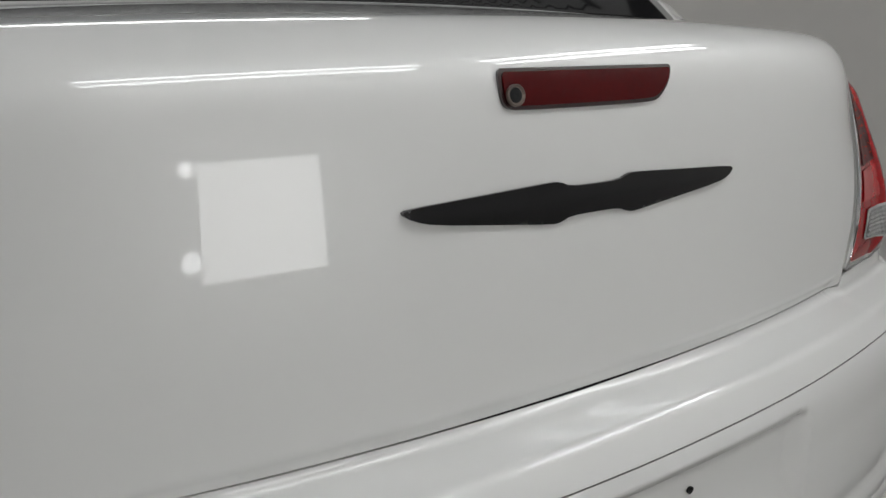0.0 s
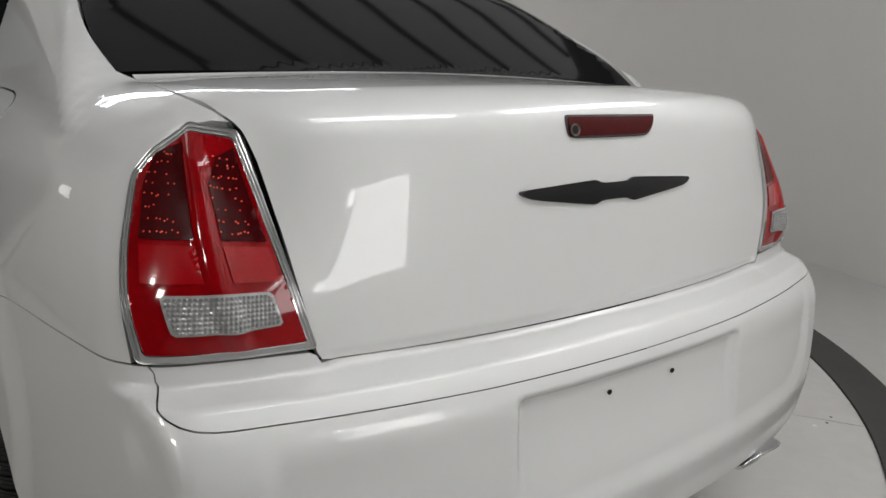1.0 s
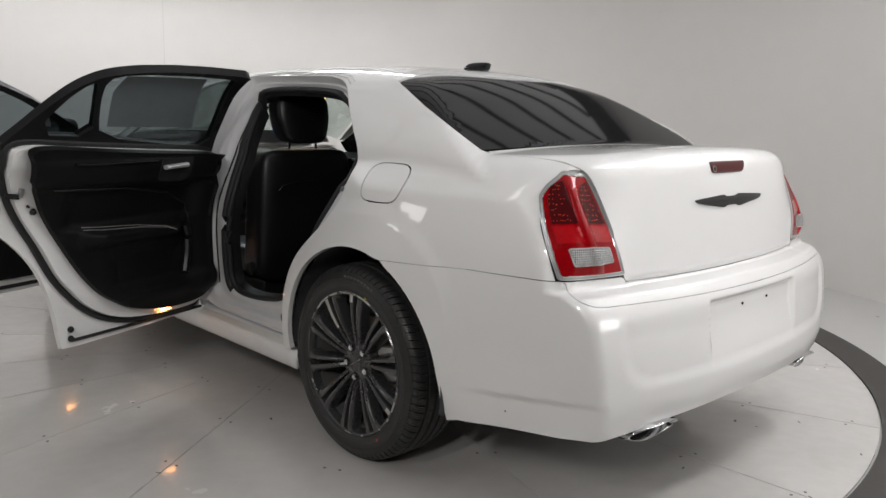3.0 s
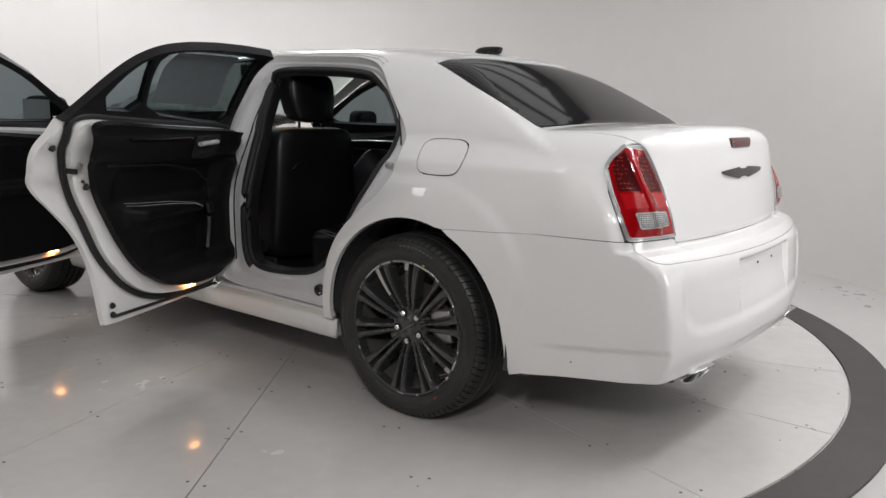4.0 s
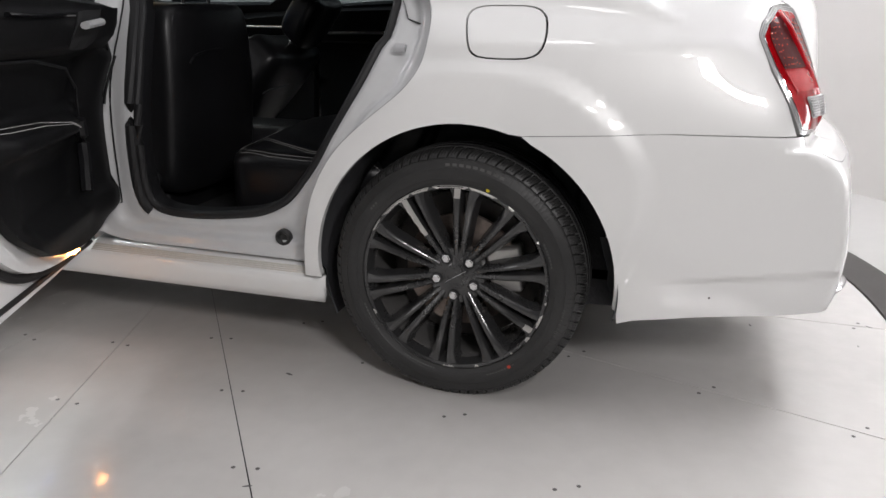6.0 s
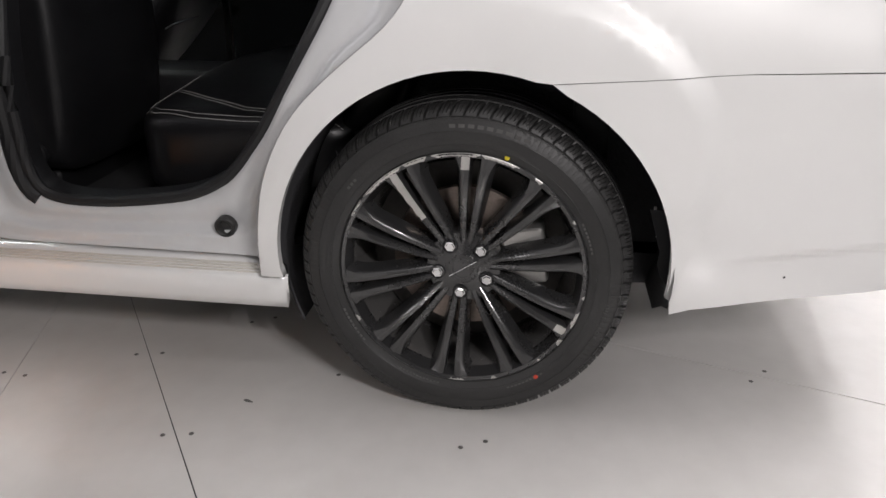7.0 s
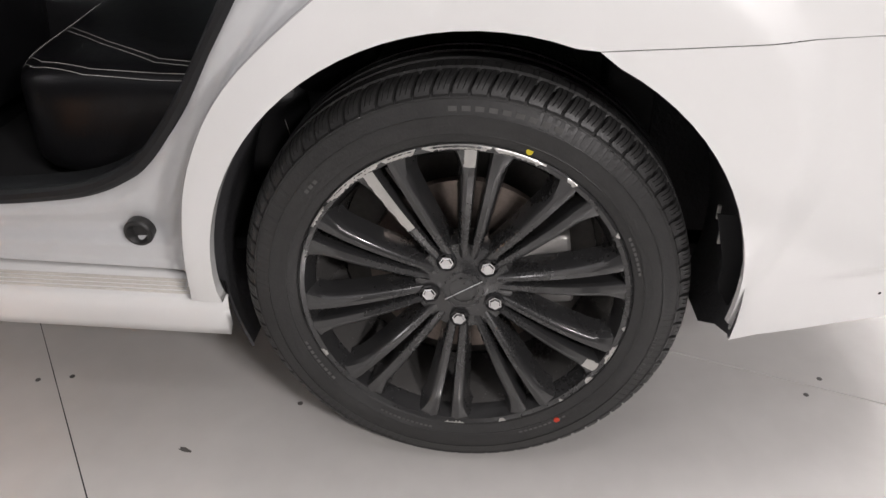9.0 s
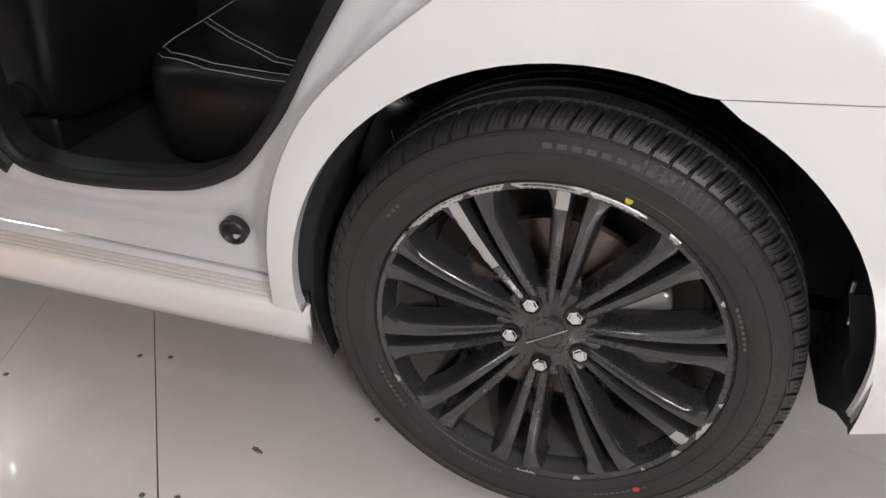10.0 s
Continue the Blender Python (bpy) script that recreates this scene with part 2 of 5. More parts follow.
def lid_rays(uv):
    """(x, b): b is the height below 0.9 m, then an angle over the lid's edge (0.5 to 1 rad), then forward along the deck."""
    x, b = np.asarray(uv, float).T
    t = np.clip((b - 0.9) / 0.5, 0, math.pi / 2)
    f = np.maximum(b - 0.9 - 0.25 * math.pi, 0)
    o = np.stack([x, -0.55 + f, np.minimum(b, 0.9)], 1)
    return o, np.stack([0 * x, -np.cos(t), np.sin(t)], 1)


# ---- mesh tools ----
def mesh_object(name, verts, faces, mat, parent=None, label="", smooth=True):
    me = bpy.data.meshes.new(name)
    me.from_pydata([tuple(v) for v in verts], [], [tuple(f) for f in faces])
    me.materials.append(mat)
    if smooth:
        me.polygons.foreach_set("use_smooth", [True] * len(me.polygons))
    ob = new(name, me)
    if parent:
        ob.parent = parent
    return tagged(ob, label)


def part(name, bm, mat, parent, label="", smooth=True, angle=35):
    """Link a bmesh as one mesh under a thing or part; edges sharper than the angle stay crisp."""
    me = bpy.data.meshes.new(name)
    bmesh.ops.recalc_face_normals(bm, faces=bm.faces)
    if smooth:
        for e in bm.edges:
            e.smooth = len(e.link_faces) == 2 and e.calc_face_angle(0) < radians(angle)
        for f in bm.faces:
            f.smooth = True
    bm.to_mesh(me)
    bm.free()
    me.materials.append(mat)
    ob = new(name, me)
    if parent:
        ob.parent = parent
    return tagged(ob, label)


def empty(name, label, category, m=None, group=""):
    ob = new(name)
    if m is not None:
        ob.matrix_basis = m
    return tagged(ob, label, category, group)


def resample(loop, step_len, closed=True):
    """Points along a polyline at even steps, corners kept."""
    out = []
    n = len(loop)
    for i in range(n if closed else n - 1):
        a, b = np.array(loop[i], float), np.array(loop[(i + 1) % n], float)
        k = max(1, int(math.ceil(np.linalg.norm(b - a) / step_len)))
        out += [a + (b - a) * j / k for j in range(k)]
    if not closed:
        out.append(np.array(loop[-1], float))
    return np.array(out)


def soften(loop, rounds=2, closed=True):
    """Chaikin corner cutting: turns a coarse outline into a smooth one."""
    p = np.array(loop, float)
    for _ in range(rounds):
        q = np.roll(p, -1, 0) if closed else p[1:]
        base = p if closed else p[:-1]
        r = np.empty((2 * len(base), p.shape[1]))
        r[0::2], r[1::2] = base * 0.75 + q * 0.25, base * 0.25 + q * 0.75
        p = r if closed else np.vstack([p[:1], r, p[-1:]])
    return p


def inside(poly, pts):
    x, y = pts.T
    res = np.zeros(len(pts), bool)
    n = len(poly)
    for i in range(n):
        (x1, y1), (x2, y2) = poly[i], poly[(i + 1) % n]
        if y1 == y2:
            continue
        res ^= ((y1 > y) != (y2 > y)) & (x < (x2 - x1) * (y - y1) / (y2 - y1) + x1)
    return res


def fill(loops, res):
    """Triangles over a flat outline (first loop) with holes (the rest), with an even net of points inside."""
    from mathutils.geometry import delaunay_2d_cdt
    pts, edges = [], []
    for lp in loops:
        s = len(pts)
        pts += list(lp)
        edges += [(s + i, s + (i + 1) % len(lp)) for i in range(len(lp))]
    rim = np.array(pts)
    lo, hi = rim.min(0), rim.max(0)
    gx, gy = np.meshgrid(np.arange(lo[0] + res / 2, hi[0], res), np.arange(lo[1] + res / 2, hi[1], res * 0.87))
    gx[1::2] += res / 2
    grid = np.stack([gx.ravel(), gy.ravel()], 1)
    keep = inside(loops[0], grid)
    for h in loops[1:]:
        keep &= ~inside(h, grid)
    grid = grid[keep]
    near = np.full(len(grid), 9.0)
    for k in range(0, len(rim), 64):
        near = np.minimum(near, np.sqrt(((grid[:, None] - rim[None, k:k + 64]) ** 2).sum(2)).min(1))
    grid = grid[near > res * 0.45]
    v, _, f, *_ = delaunay_2d_cdt([Vector(p) for p in pts] + [Vector(p) for p in grid], edges, [], 0, 1e-6)
    v = np.array([tuple(p) for p in v])
    f = np.array([tuple(t) for t in f])
    c = v[f].mean(1)
    ok = inside(loops[0], c)
    for h in loops[1:]:
        ok &= ~inside(h, c)
    return v, f[ok]


def sheet(name, outline, rays, mat, parent, holes=(), res=0.022, lip=0.014, offset=0.0, flip=False, own=True, label="", flat=False):
    """A pressed panel that follows the body's skin inside an outline, with its edge folded in. offset: a number or a function of the
    flat place, out from the skin. flip: to be seen from inside the car."""
    loops = [resample(lp, res * 0.7) for lp in (outline, *holes)]
    uv, tri = fill(loops, res)

    def lay(w):
        p = cast(*rays(w))
        n = normals(p)
        d = offset(w) if callable(offset) else offset
        return p + n * (np.asarray(d)[:, None] if np.ndim(d) else d), n
    p, n = lay(uv)
    fn = np.cross(p[tri[:, 1]] - p[tri[:, 0]], p[tri[:, 2]] - p[tri[:, 0]])
    turn = ((fn * n[tri[:, 0]]).sum(1) < 0) ^ flip
    tri[turn] = tri[turn][:, ::-1]
    verts, faces = list(p), [tuple(t) for t in tri]
    sgn = 1 if flip else -1
    for lp in loops:
        q, m = lay(lp)
        s, k = len(verts), len(lp)
        verts += list(q) + list(q + sgn * m * lip)
        for i in range(k):
            j = (i + 1) % k
            faces.append((s + i, s + j, s + k + j, s + k + i))
    ob = mesh_object(name, verts, faces, mat, parent, label)
    me = ob.data
    nt = len(tri)
    if own and not flat:
        ln = np.zeros((len(me.loops), 3))
        ln[:nt * 3] = (n * (-1 if flip else 1))[tri.ravel()]
        me.normals_split_custom_set([tuple(v) for v in ln])
    else:
        me.polygons.foreach_set("use_smooth", [i < nt for i in range(len(me.polygons))])
    return ob


def tube(points, radius, segs=10, closed=False, squash=1.0):
    """A round bar along a polyline."""
    pts = [Vector(p) for p in points]
    bm = bmesh.new()
    n = len(pts)
    rings = []
    up = Vector((0, 0, 1))
    for i, p in enumerate(pts):
        a = pts[i - 1] if closed or i else p
        b = pts[(i + 1) % n] if closed or i < n - 1 else p
        d = (b - a).normalized()
        side = d.cross(up)
        if side.length < 0.05:
            side = d.cross(Vector((1, 0, 0)))
        side.normalize()
        u2 = side.cross(d)
        r = radius[i] if isinstance(radius, (list, tuple)) else radius
        rings.append([bm.verts.new(p + side * math.cos(t) * r + u2 * math.sin(t) * r * squash) for t in (2 * math.pi * k / segs for k in range(segs))])
    for i in range(n if closed else n - 1):
        a, b = rings[i], rings[(i + 1) % n]
        for k in range(segs):
            bm.faces.new((a[k], a[(k + 1) % segs], b[(k + 1) % segs], b[k]))
    if not closed:
        bm.faces.new(rings[0])
        bm.faces.new(rings[-1][::-1])
    return bm


def lathe(profile, segs=96, closed=False):
    """Turned about the x axis: profile of (x, radius)."""
    bm = bmesh.new()
    rings = [[bm.verts.new((x, r * math.cos(2 * math.pi * k / segs), r * math.sin(2 * math.pi * k / segs))) for k in range(segs)] for x, r in profile]
    for i in range(len(rings) if closed else len(rings) - 1):
        a, b = rings[i], rings[(i + 1) % len(rings)]
        for k in range(segs):
            bm.faces.new((a[k], a[(k + 1) % segs], b[(k + 1) % segs], b[k]))
    return bm


def block(a, b, bevel=0.01, segs=3, m=None):
    """A box between two corners with rounded edges."""
    bm = bmesh.new()
    bmesh.ops.create_cube(bm, size=1)
    for v in bm.verts:
        v.co = [a[i] + (v.co[i] + 0.5) * (b[i] - a[i]) for i in range(3)]
    if bevel:
        bmesh.ops.bevel(bm, geom=list(bm.edges), offset=bevel, segments=segs, profile=0.6, affect="EDGES")
    if m is not None:
        bm.transform(m)
    return bm


def prism(outline, depth, m, bevel=0.002, segs=2):
    """A flat outline (x, y) given depth along z, its front edge eased."""
    bm = bmesh.new()
    f = bm.faces.new([bm.verts.new((x, y, 0)) for x, y in outline])
    ex = bmesh.ops.extrude_face_region(bm, geom=[f])
    top = [v for v in ex["geom"] if isinstance(v, bmesh.types.BMVert)]
    for v in top:
        v.co.z += depth
    if bevel:
        bmesh.ops.bevel(bm, geom=[e for e in bm.edges if all(v.co.z > depth * 0.9 for v in e.verts)], offset=bevel, segments=segs, affect="EDGES")
    bm.transform(m)
    return bm


def cushion(size, power=4.0, n=14, shape=None):
    """A padded block: a superellipsoid of that size, pushed about by shape(v)."""
    bm = bmesh.new()
    bmesh.ops.create_cube(bm, size=2)
    bmesh.ops.subdivide_edges(bm, edges=list(bm.edges), cuts=n, use_grid_fill=True)
    for v in bm.verts:
        c = np.array(v.co)
        k = (np.abs(c) ** power).sum() ** (1 / power)
        c = c / k
        v.co = Vector(c * np.array(size) / 2)
        if shape:
            v.co = Vector(shape(*v.co))
    return bm


def arc(cx, cy, rx, ry, a0, a1, n):
    return [(cx + rx * math.cos(radians(a0 + (a1 - a0) * i / n)), cy + ry * math.sin(radians(a0 + (a1 - a0) * i / n))) for i in range(n + 1)]


def on_skin(uv, rays, off=0.0):
    p = cast(*rays(np.atleast_2d(uv)))
    return p + normals(p) * off


def mirrored(ob, name=None):
    """The same part on the car's other side."""
    me = ob.data.copy()
    bm = bmesh.new()
    bm.from_mesh(me)
    bm.transform(Matrix.Diagonal((-1, 1, 1, 1)))
    bmesh.ops.reverse_faces(bm, faces=list(bm.faces))
    bm.to_mesh(me)
    bm.free()
    o = new(name or ob.name.split(".")[0], me)
    o.parent = ob.parent
    if "label" in ob:
        o["label"] = ob["label"]
    return o


# ---- the booth ----
def sector(r0, r1, a0, a1, z0, z1, n=24):
    bm = bmesh.new()
    pts = [(r, a0 + (a1 - a0) * i / n) for r, rng in ((r0, range(n + 1)), (r1, range(n, -1, -1))) for i in rng]
    low = [bm.verts.new((CX + r * math.cos(a), CY + r * math.sin(a), z0)) for r, a in pts]
    top = [bm.verts.new((CX + r * math.cos(a), CY + r * math.sin(a), z1)) for r, a in pts]
    k = len(pts)
    bm.faces.new(top)
    bm.faces.new(low[::-1])
    for i in range(k):
        bm.faces.new((low[i], low[(i + 1) % k], top[(i + 1) % k], top[i]))
    return bm


FLOOR = material("grey_painted_floor", (0.50, 0.495, 0.48), 0.30, vary=0.10, vary_scale=1.2, rough_vary=0.22, bump=0.06, bump_scale=30)
DECK = material("turntable_paint", (0.61, 0.596, 0.573), 0.24, coat=0.55, coat_rough=0.055, vary=0.09, vary_scale=1.6, rough_vary=0.22, bump=0.05, bump_scale=25)
RING = material("dark_rubber_ring", (0.055, 0.05, 0.047), 0.55, vary=0.2, vary_scale=4, bump=0.3, bump_scale=120)
WALL = material("booth_wall_paint", (0.635, 0.618, 0.596), 0.62, vary=0.03, vary_scale=0.8, bump=0.08, bump_scale=60)
ROOM = material("outer_room_paint", (0.16, 0.155, 0.15), 0.8, vary=0.1, vary_scale=0.7)
CEIL = material("ceiling_fabric", (0.10, 0.10, 0.10), 0.85, vary=0.04, vary_scale=1.0)
RIB = material("ceiling_rib_dark", (0.02, 0.02, 0.022), 0.5, vary=0.1)
SCUFF = material("dark_scuff", (0.10, 0.095, 0.09), 0.6, vary=0.3, vary_scale=30)

bm = bmesh.new()
vs = [bm.verts.new((x, y, -0.012)) for x, y in ((-9, -8), (8, -8), (8, 9), (-9, 9))]
bm.faces.new(vs)
floor = tagged(part("floor", bm, FLOOR, None, smooth=False), "grey painted floor around the turntable", "floor", kind="structure")

ring = tagged(part("turntable_ring", sector(2.826, 3.02, 0, 2 * math.pi, -0.011, 0.001, 160), RING, None, smooth=False),
              "flat dark rubber ring round the turntable", "ring", kind="structure")
turntable = tagged(part("turntable", sector(0.0, 2.815, 0, 2 * math.pi, -0.05, -0.006, 160), DARK, None, smooth=False),
                   "round light grey turntable of wedge-shaped panels under the car", "turntable", kind="structure")
screw_bm = lathe([(0.0, 0.0001), (0.0, 0.0052), (0.0012, 0.0058), (0.0004, 0.0065)], 14)
screw_bm.transform(pose(0, 0, 0, 0, 90, 0))
screw_me = bpy.data.meshes.new("screw")
screw_bm.to_mesh(screw_me)
screw_me.materials.append(SCUFF)
for i in range(20):
    a0 = radians(-180.5 + 18 * i)
    span = {2: 2, 3: 0}.get(i, 1)            # one wedge is twice as wide
    if span:
        part("panel", sector(0.012, 2.815, a0 + 0.0009, a0 + radians(18 * span) - 0.0009, -0.02, 0.0, 18 * span), DECK, turntable, smooth=False)
    for r in (1.035, 1.435, 1.858, 2.285, 2.70):
        for s in (-1, 1):
            a = a0 + s * 0.030 / r + random.uniform(-0.003, 0.003)
            o = new("screw", screw_me)
            o.parent = turntable
            o.location = (CX + (r + s * 0.012) * math.cos(a), CY + (r + s * 0.012) * math.sin(a), 0.0006)

# the wall: an arc with an opening on the side where the camera stands
A0, A1, WR = radians(-104), radians(196), 4.0
wall = tagged(part("wall_round", sector(WR, WR + 0.12, A0, A1, -0.012, 3.2, 180), WALL, None, angle=30),
              "smooth warm white curved wall of a photo booth", "wall", kind="structure")
# Unseen outer walls and ceiling, added to close the space in reflections.
for nm, (a, b) in {"added_wall_west": ((-9, -8), (-8.9, 9)), "added_wall_east": ((7.9, -8), (8, 9)), "added_wall_south": ((-9, -8), (8, -7.9)), "added_wall_north": ((-9, 8.9), (8, 9))}.items():
    tagged(part(nm, block((*a, -0.012), (*b, 3.3), 0), ROOM, None, smooth=False), "unseen plain dim grey wall added around the booth", "wall", kind="structure")
bm = bmesh.new()
bm.faces.new([bm.verts.new((x, y, 3.2)) for x, y in ((-9, -8), (8, -8), (8, 9), (-9, 9))])
tagged(part("ceiling", bm, CEIL, None, smooth=False), "unseen dark ceiling added over the booth", "ceiling", kind="structure")

# faint upright joint where two sheets of the wall meet, and dark rubs on the turntable
JOINT = material("wall_joint_filler", (0.52, 0.505, 0.49), 0.6)
for deg in (78,):
    a = radians(deg)
    part("wall_joint", block((-0.0012, -0.002, -0.012), (0.0012, 0.002, 3.19), 0, m=Matrix.Translation((CX + (WR - 0.0005) * math.cos(a), CY + (WR - 0.0005) * math.sin(a), 0))), JOINT, wall, smooth=False)
for x, y, w, turn in ((0.515, -0.79, 0.020, 20), (0.52, -0.88, 0.012, 80), (0.71, -0.98, 0.016, 40), (-0.08, -0.88, 0.014, 10), (0.04, -1.29, 0.018, 60), (-0.165, -1.22, 0.010, 0), (0.557, -1.28, 0.016, 30), (-0.957, 0.507, 0.018, 75), (-1.35, -0.42, 0.010, 15), (-1.52, 0.33, 0.013, 120)):
    bm = bmesh.new()
    bm.faces.new([bm.verts.new((w * random.uniform(0.5, 1.0) * math.cos(t), 0.35 * w * random.uniform(0.5, 1.0) * math.sin(t), 0)) for t in np.linspace(0, 2 * math.pi, 11)[:-1]])
    bm.transform(pose(x, y, 0.0007, 0, 0, turn))
    part("scuff", bm, SCUFF, turntable, smooth=False)

# ---- the car's painted shell ----
car = empty("car", "white four-door sedan, two doors open, on a turntable", "car")
MID = 0.8 + 0.9 * math.pi / 2            # the roof's middle in the side's flat places


def other(q):
    return 2 * MID - q


# where the rear door meets the quarter panel, from the sill up to the roof rail
CUT = [(0.458, 0.315), (0.45, 0.44), (0.425, 0.56), (0.36, 0.685), (0.255, 0.785), (0.135, 0.875), (0.10, 0.95), (0.094, 1.06), (0.125, 1.145),
       (0.20, 1.225), (0.29, 1.325), (0.375, 1.425), (0.46, 1.488), (0.58, 1.52)]
ARCH = arc(-0.014, 0.36, 0.424, 0.431, -7, 187, 44)      # from behind the wheel's far side over its top
cut = [tuple(p) for p in soften(CUT, 2, closed=False)]
front_arch = [(0.404, 0.315)] + [(y, z) for y, z in ARCH if z > 0.33 and (y > 0 or y > -0.185)]
LAMP_EDGE = [(-0.838, 0.791), (-0.808, 0.870), (-0.762, 0.954), (-0.733, 1.035), (-0.732, 1.065), (-0.748, 1.144), (-0.772, 1.170)]
WINDOW_SIDE = [(-0.412, 1.205), (-0.10, 1.358), (0.15, 1.497)]
quarter_outline = cut + [(0.15, 1.497)] + [(-0.10, 1.358), (-0.412, 1.207), (-0.45, 1.206), (-0.55, 1.200), (-0.698, 1.191), (-0.765, 1.185), (-0.789, 1.178)] + LAMP_EDGE[::-1] \
    + [(-0.55, 0.7885), (-0.20, 0.7695), (-0.175, 0.7675)] + [p for p in front_arch[::-1] if p[0] > -0.17]
FUEL = soften([(0.003, 1.068), (-0.009, 1.094), (-0.040, 1.104), (-0.10, 1.105), (-0.166, 1.105), (-0.198, 1.090), (-0.214, 1.064), (-0.220, 1.010), (-0.210, 0.973), (-0.184, 0.955), (-0.13, 0.9505), (-0.048, 0.952), (-0.022, 0.965), (-0.012, 0.992), (-0.003, 1.03)], 1)
quarter = sheet("quarter_panel", quarter_outline, side_rays, PAINT, car, holes=[FUEL], lip=0.02)
fuel_in = [tuple(c + (p - c) * 0.948) for c, p in ((FUEL.mean(0), q) for q in FUEL)]
sheet("fuel_door", fuel_in, side_rays, PAINT, car, lip=0.01, res=0.018, label="body-coloured fuel filler door")

# the far side: quarter and closed doors as plain panels


def far_rays(uv):
    o, d = side_rays(uv)
    return o, d * np.array([-1, 1, 1])


FAR_EDGE = [(0.46, 0.315), (0.45, 0.44), (0.425, 0.56), (0.36, 0.685), (0.255, 0.785), (0.135, 0.875), (0.10, 0.95), (0.094, 1.06), (0.12, 1.105)]
sheet("quarter_panel", FAR_EDGE + [(0.20, 1.225), (0.29, 1.325), (0.375, 1.425), (0.46, 1.488), (0.58, 1.52)] + WINDOW_SIDE[::-1] + [(-0.63, 1.198), (-0.787, 1.172)]
      + LAMP_EDGE[::-1] + [(-0.55, 0.7885), (-0.175, 0.7675)] + [p for p in front_arch[::-1] if p[0] > -0.17], far_rays, PAINT, car, res=0.04)
sheet("rear_door_far", [(0.464, 0.315)] + [(y + 0.005, q) for y, q in FAR_EDGE[1:]] + [(0.16, 1.12), (1.20, 1.06), (1.22, 0.315)], far_rays, PAINT, car, res=0.05,
      label="closed rear door with tinted window")
sheet("front_door_far", [(1.225, 0.315), (1.205, 1.06), (2.25, 1.02), (2.40, 0.9), (2.44, 0.315)], far_rays, PAINT, car, res=0.06, label="closed front door with window")
FENDER = [(2.45, 0.315), (2.42, 0.9), (2.50, 1.06), (3.3, 1.02), (3.8, 0.95), (3.86, 0.80), (3.86, 0.30), (3.45, 0.30)] + arc(3.05, 0.36, 0.40, 0.42, -5, 185, 30)
for r in (side_rays, far_rays):
    sheet("fender", FENDER, r, PAINT, car, res=0.05)

# roof with both side rails, forward to the windscreen
rear_edge = [(0.075 + 0.075 * ((q - MID) / (MID - 1.497)) ** 2, q) for q in np.linspace(1.497, other(1.497), 15)]
roof_outline = [(0.58, 1.52), (1.20, 1.545), (1.55, 1.50), (1.78, 1.40), (2.05, 1.25), (2.32, 1.10), (2.38, 1.105), (1.98, 1.36), (1.72, 1.52), (1.66, 1.80)]
roof_outline = rear_edge[::-1] + roof_outline + [(1.64, MID)] + [(y, other(q)) for y, q in roof_outline[::-1]]
sheet("roof", roof_outline, side_rays, PAINT, car, res=0.035, lip=0.012)
hood = [(2.52, 1.08), (3.3, 1.04), (3.8, 0.98)]
sheet("hood", hood + [(3.84, MID)] + [(y, other(q)) for y, q in hood[::-1]] + [(2.62, MID)], side_rays, PAINT, car, res=0.07)

# boot lid, from the rear window over the edge down to the bumper
def lid_edge(s):
    return [(s * x, b) for x, b in ((0.575, 0.7695), (0.592, 0.773), (0.600, 0.785), (0.611, 0.83), (0.627, 0.90), (0.643, 1.029), (0.655, 1.147), (0.666, 1.219), (0.673, 1.248), (0.684, 1.290), (0.700, 1.398), (0.702, 1.516), (0.697, 1.65), (0.687, 1.812))]


base_edge = [(x, 0.9 + 0.25 * math.pi + 0.55 + (-0.434 + 0.010 * (x / 0.673) ** 2)) for x in np.linspace(-0.66, 0.66, 19)]
lid = sheet("boot_lid", lid_edge(-1) + base_edge + lid_edge(1)[::-1] + [(x, 0.7695 - 0.004 * (1 - (x / 0.58) ** 2)) for x in np.linspace(0.5, -0.5, 11)], lid_rays, PAINT, car, res=0.012, lip=0.02)

# bumper: upper cap under the lamps and lid, and the cover below, divided by a fine seam
cap_top = [(-0.424, 0.788), (-0.50, 0.787), (-0.628, 0.786), (-0.640, 0.780), (-0.648, 0.7680), (-0.9, 0.7648), (-1.25, 0.7624)]
cap_low = [(-1.25, 0.7185), (-0.9, 0.7205), (-0.62, 0.7245), (-0.575, 0.7252)] + [(-0.430 - 0.102 * (1 - math.cos(t)), 0.780 - 0.0545 * math.sin(t)) for t in np.linspace(math.pi / 2, 0.0, 9)]
sheet("bumper_cap", cap_top + [(-2.5 - a, z) for a, z in cap_top[-2::-1]] + [(-2.5 - a, z) for a, z in cap_low[:0:-1]] + cap_low, rear_rays, PAINT, car, res=0.008, lip=0.012)
top_edge = [(0.275, 0.7665), (-0.09, 0.7865), (-0.420, 0.7885)] + [(-0.4282 - 0.102 * (1 - math.cos(t)), 0.780 - 0.0562 * math.sin(t)) for t in np.linspace(0.0, math.pi / 2, 9)] + [(-0.575, 0.7236), (-0.62, 0.723), (-0.9, 0.719), (-1.25, 0.717)]
rear_arch = [(y + 0.45, z) for y, z in ARCH if y < -0.175 and z > 0.30]
low_edge = [(0.002, 0.262), (-0.05, 0.276), (-0.20, 0.291), (-0.305, 0.300), (-0.43, 0.312), (-0.52, 0.328), (-0.62, 0.338), (-0.77, 0.355), (-1.0, 0.362), (-1.25, 0.364)]
half = low_edge[::-1] + [(0.006, 0.30)] + rear_arch[::-1] + top_edge
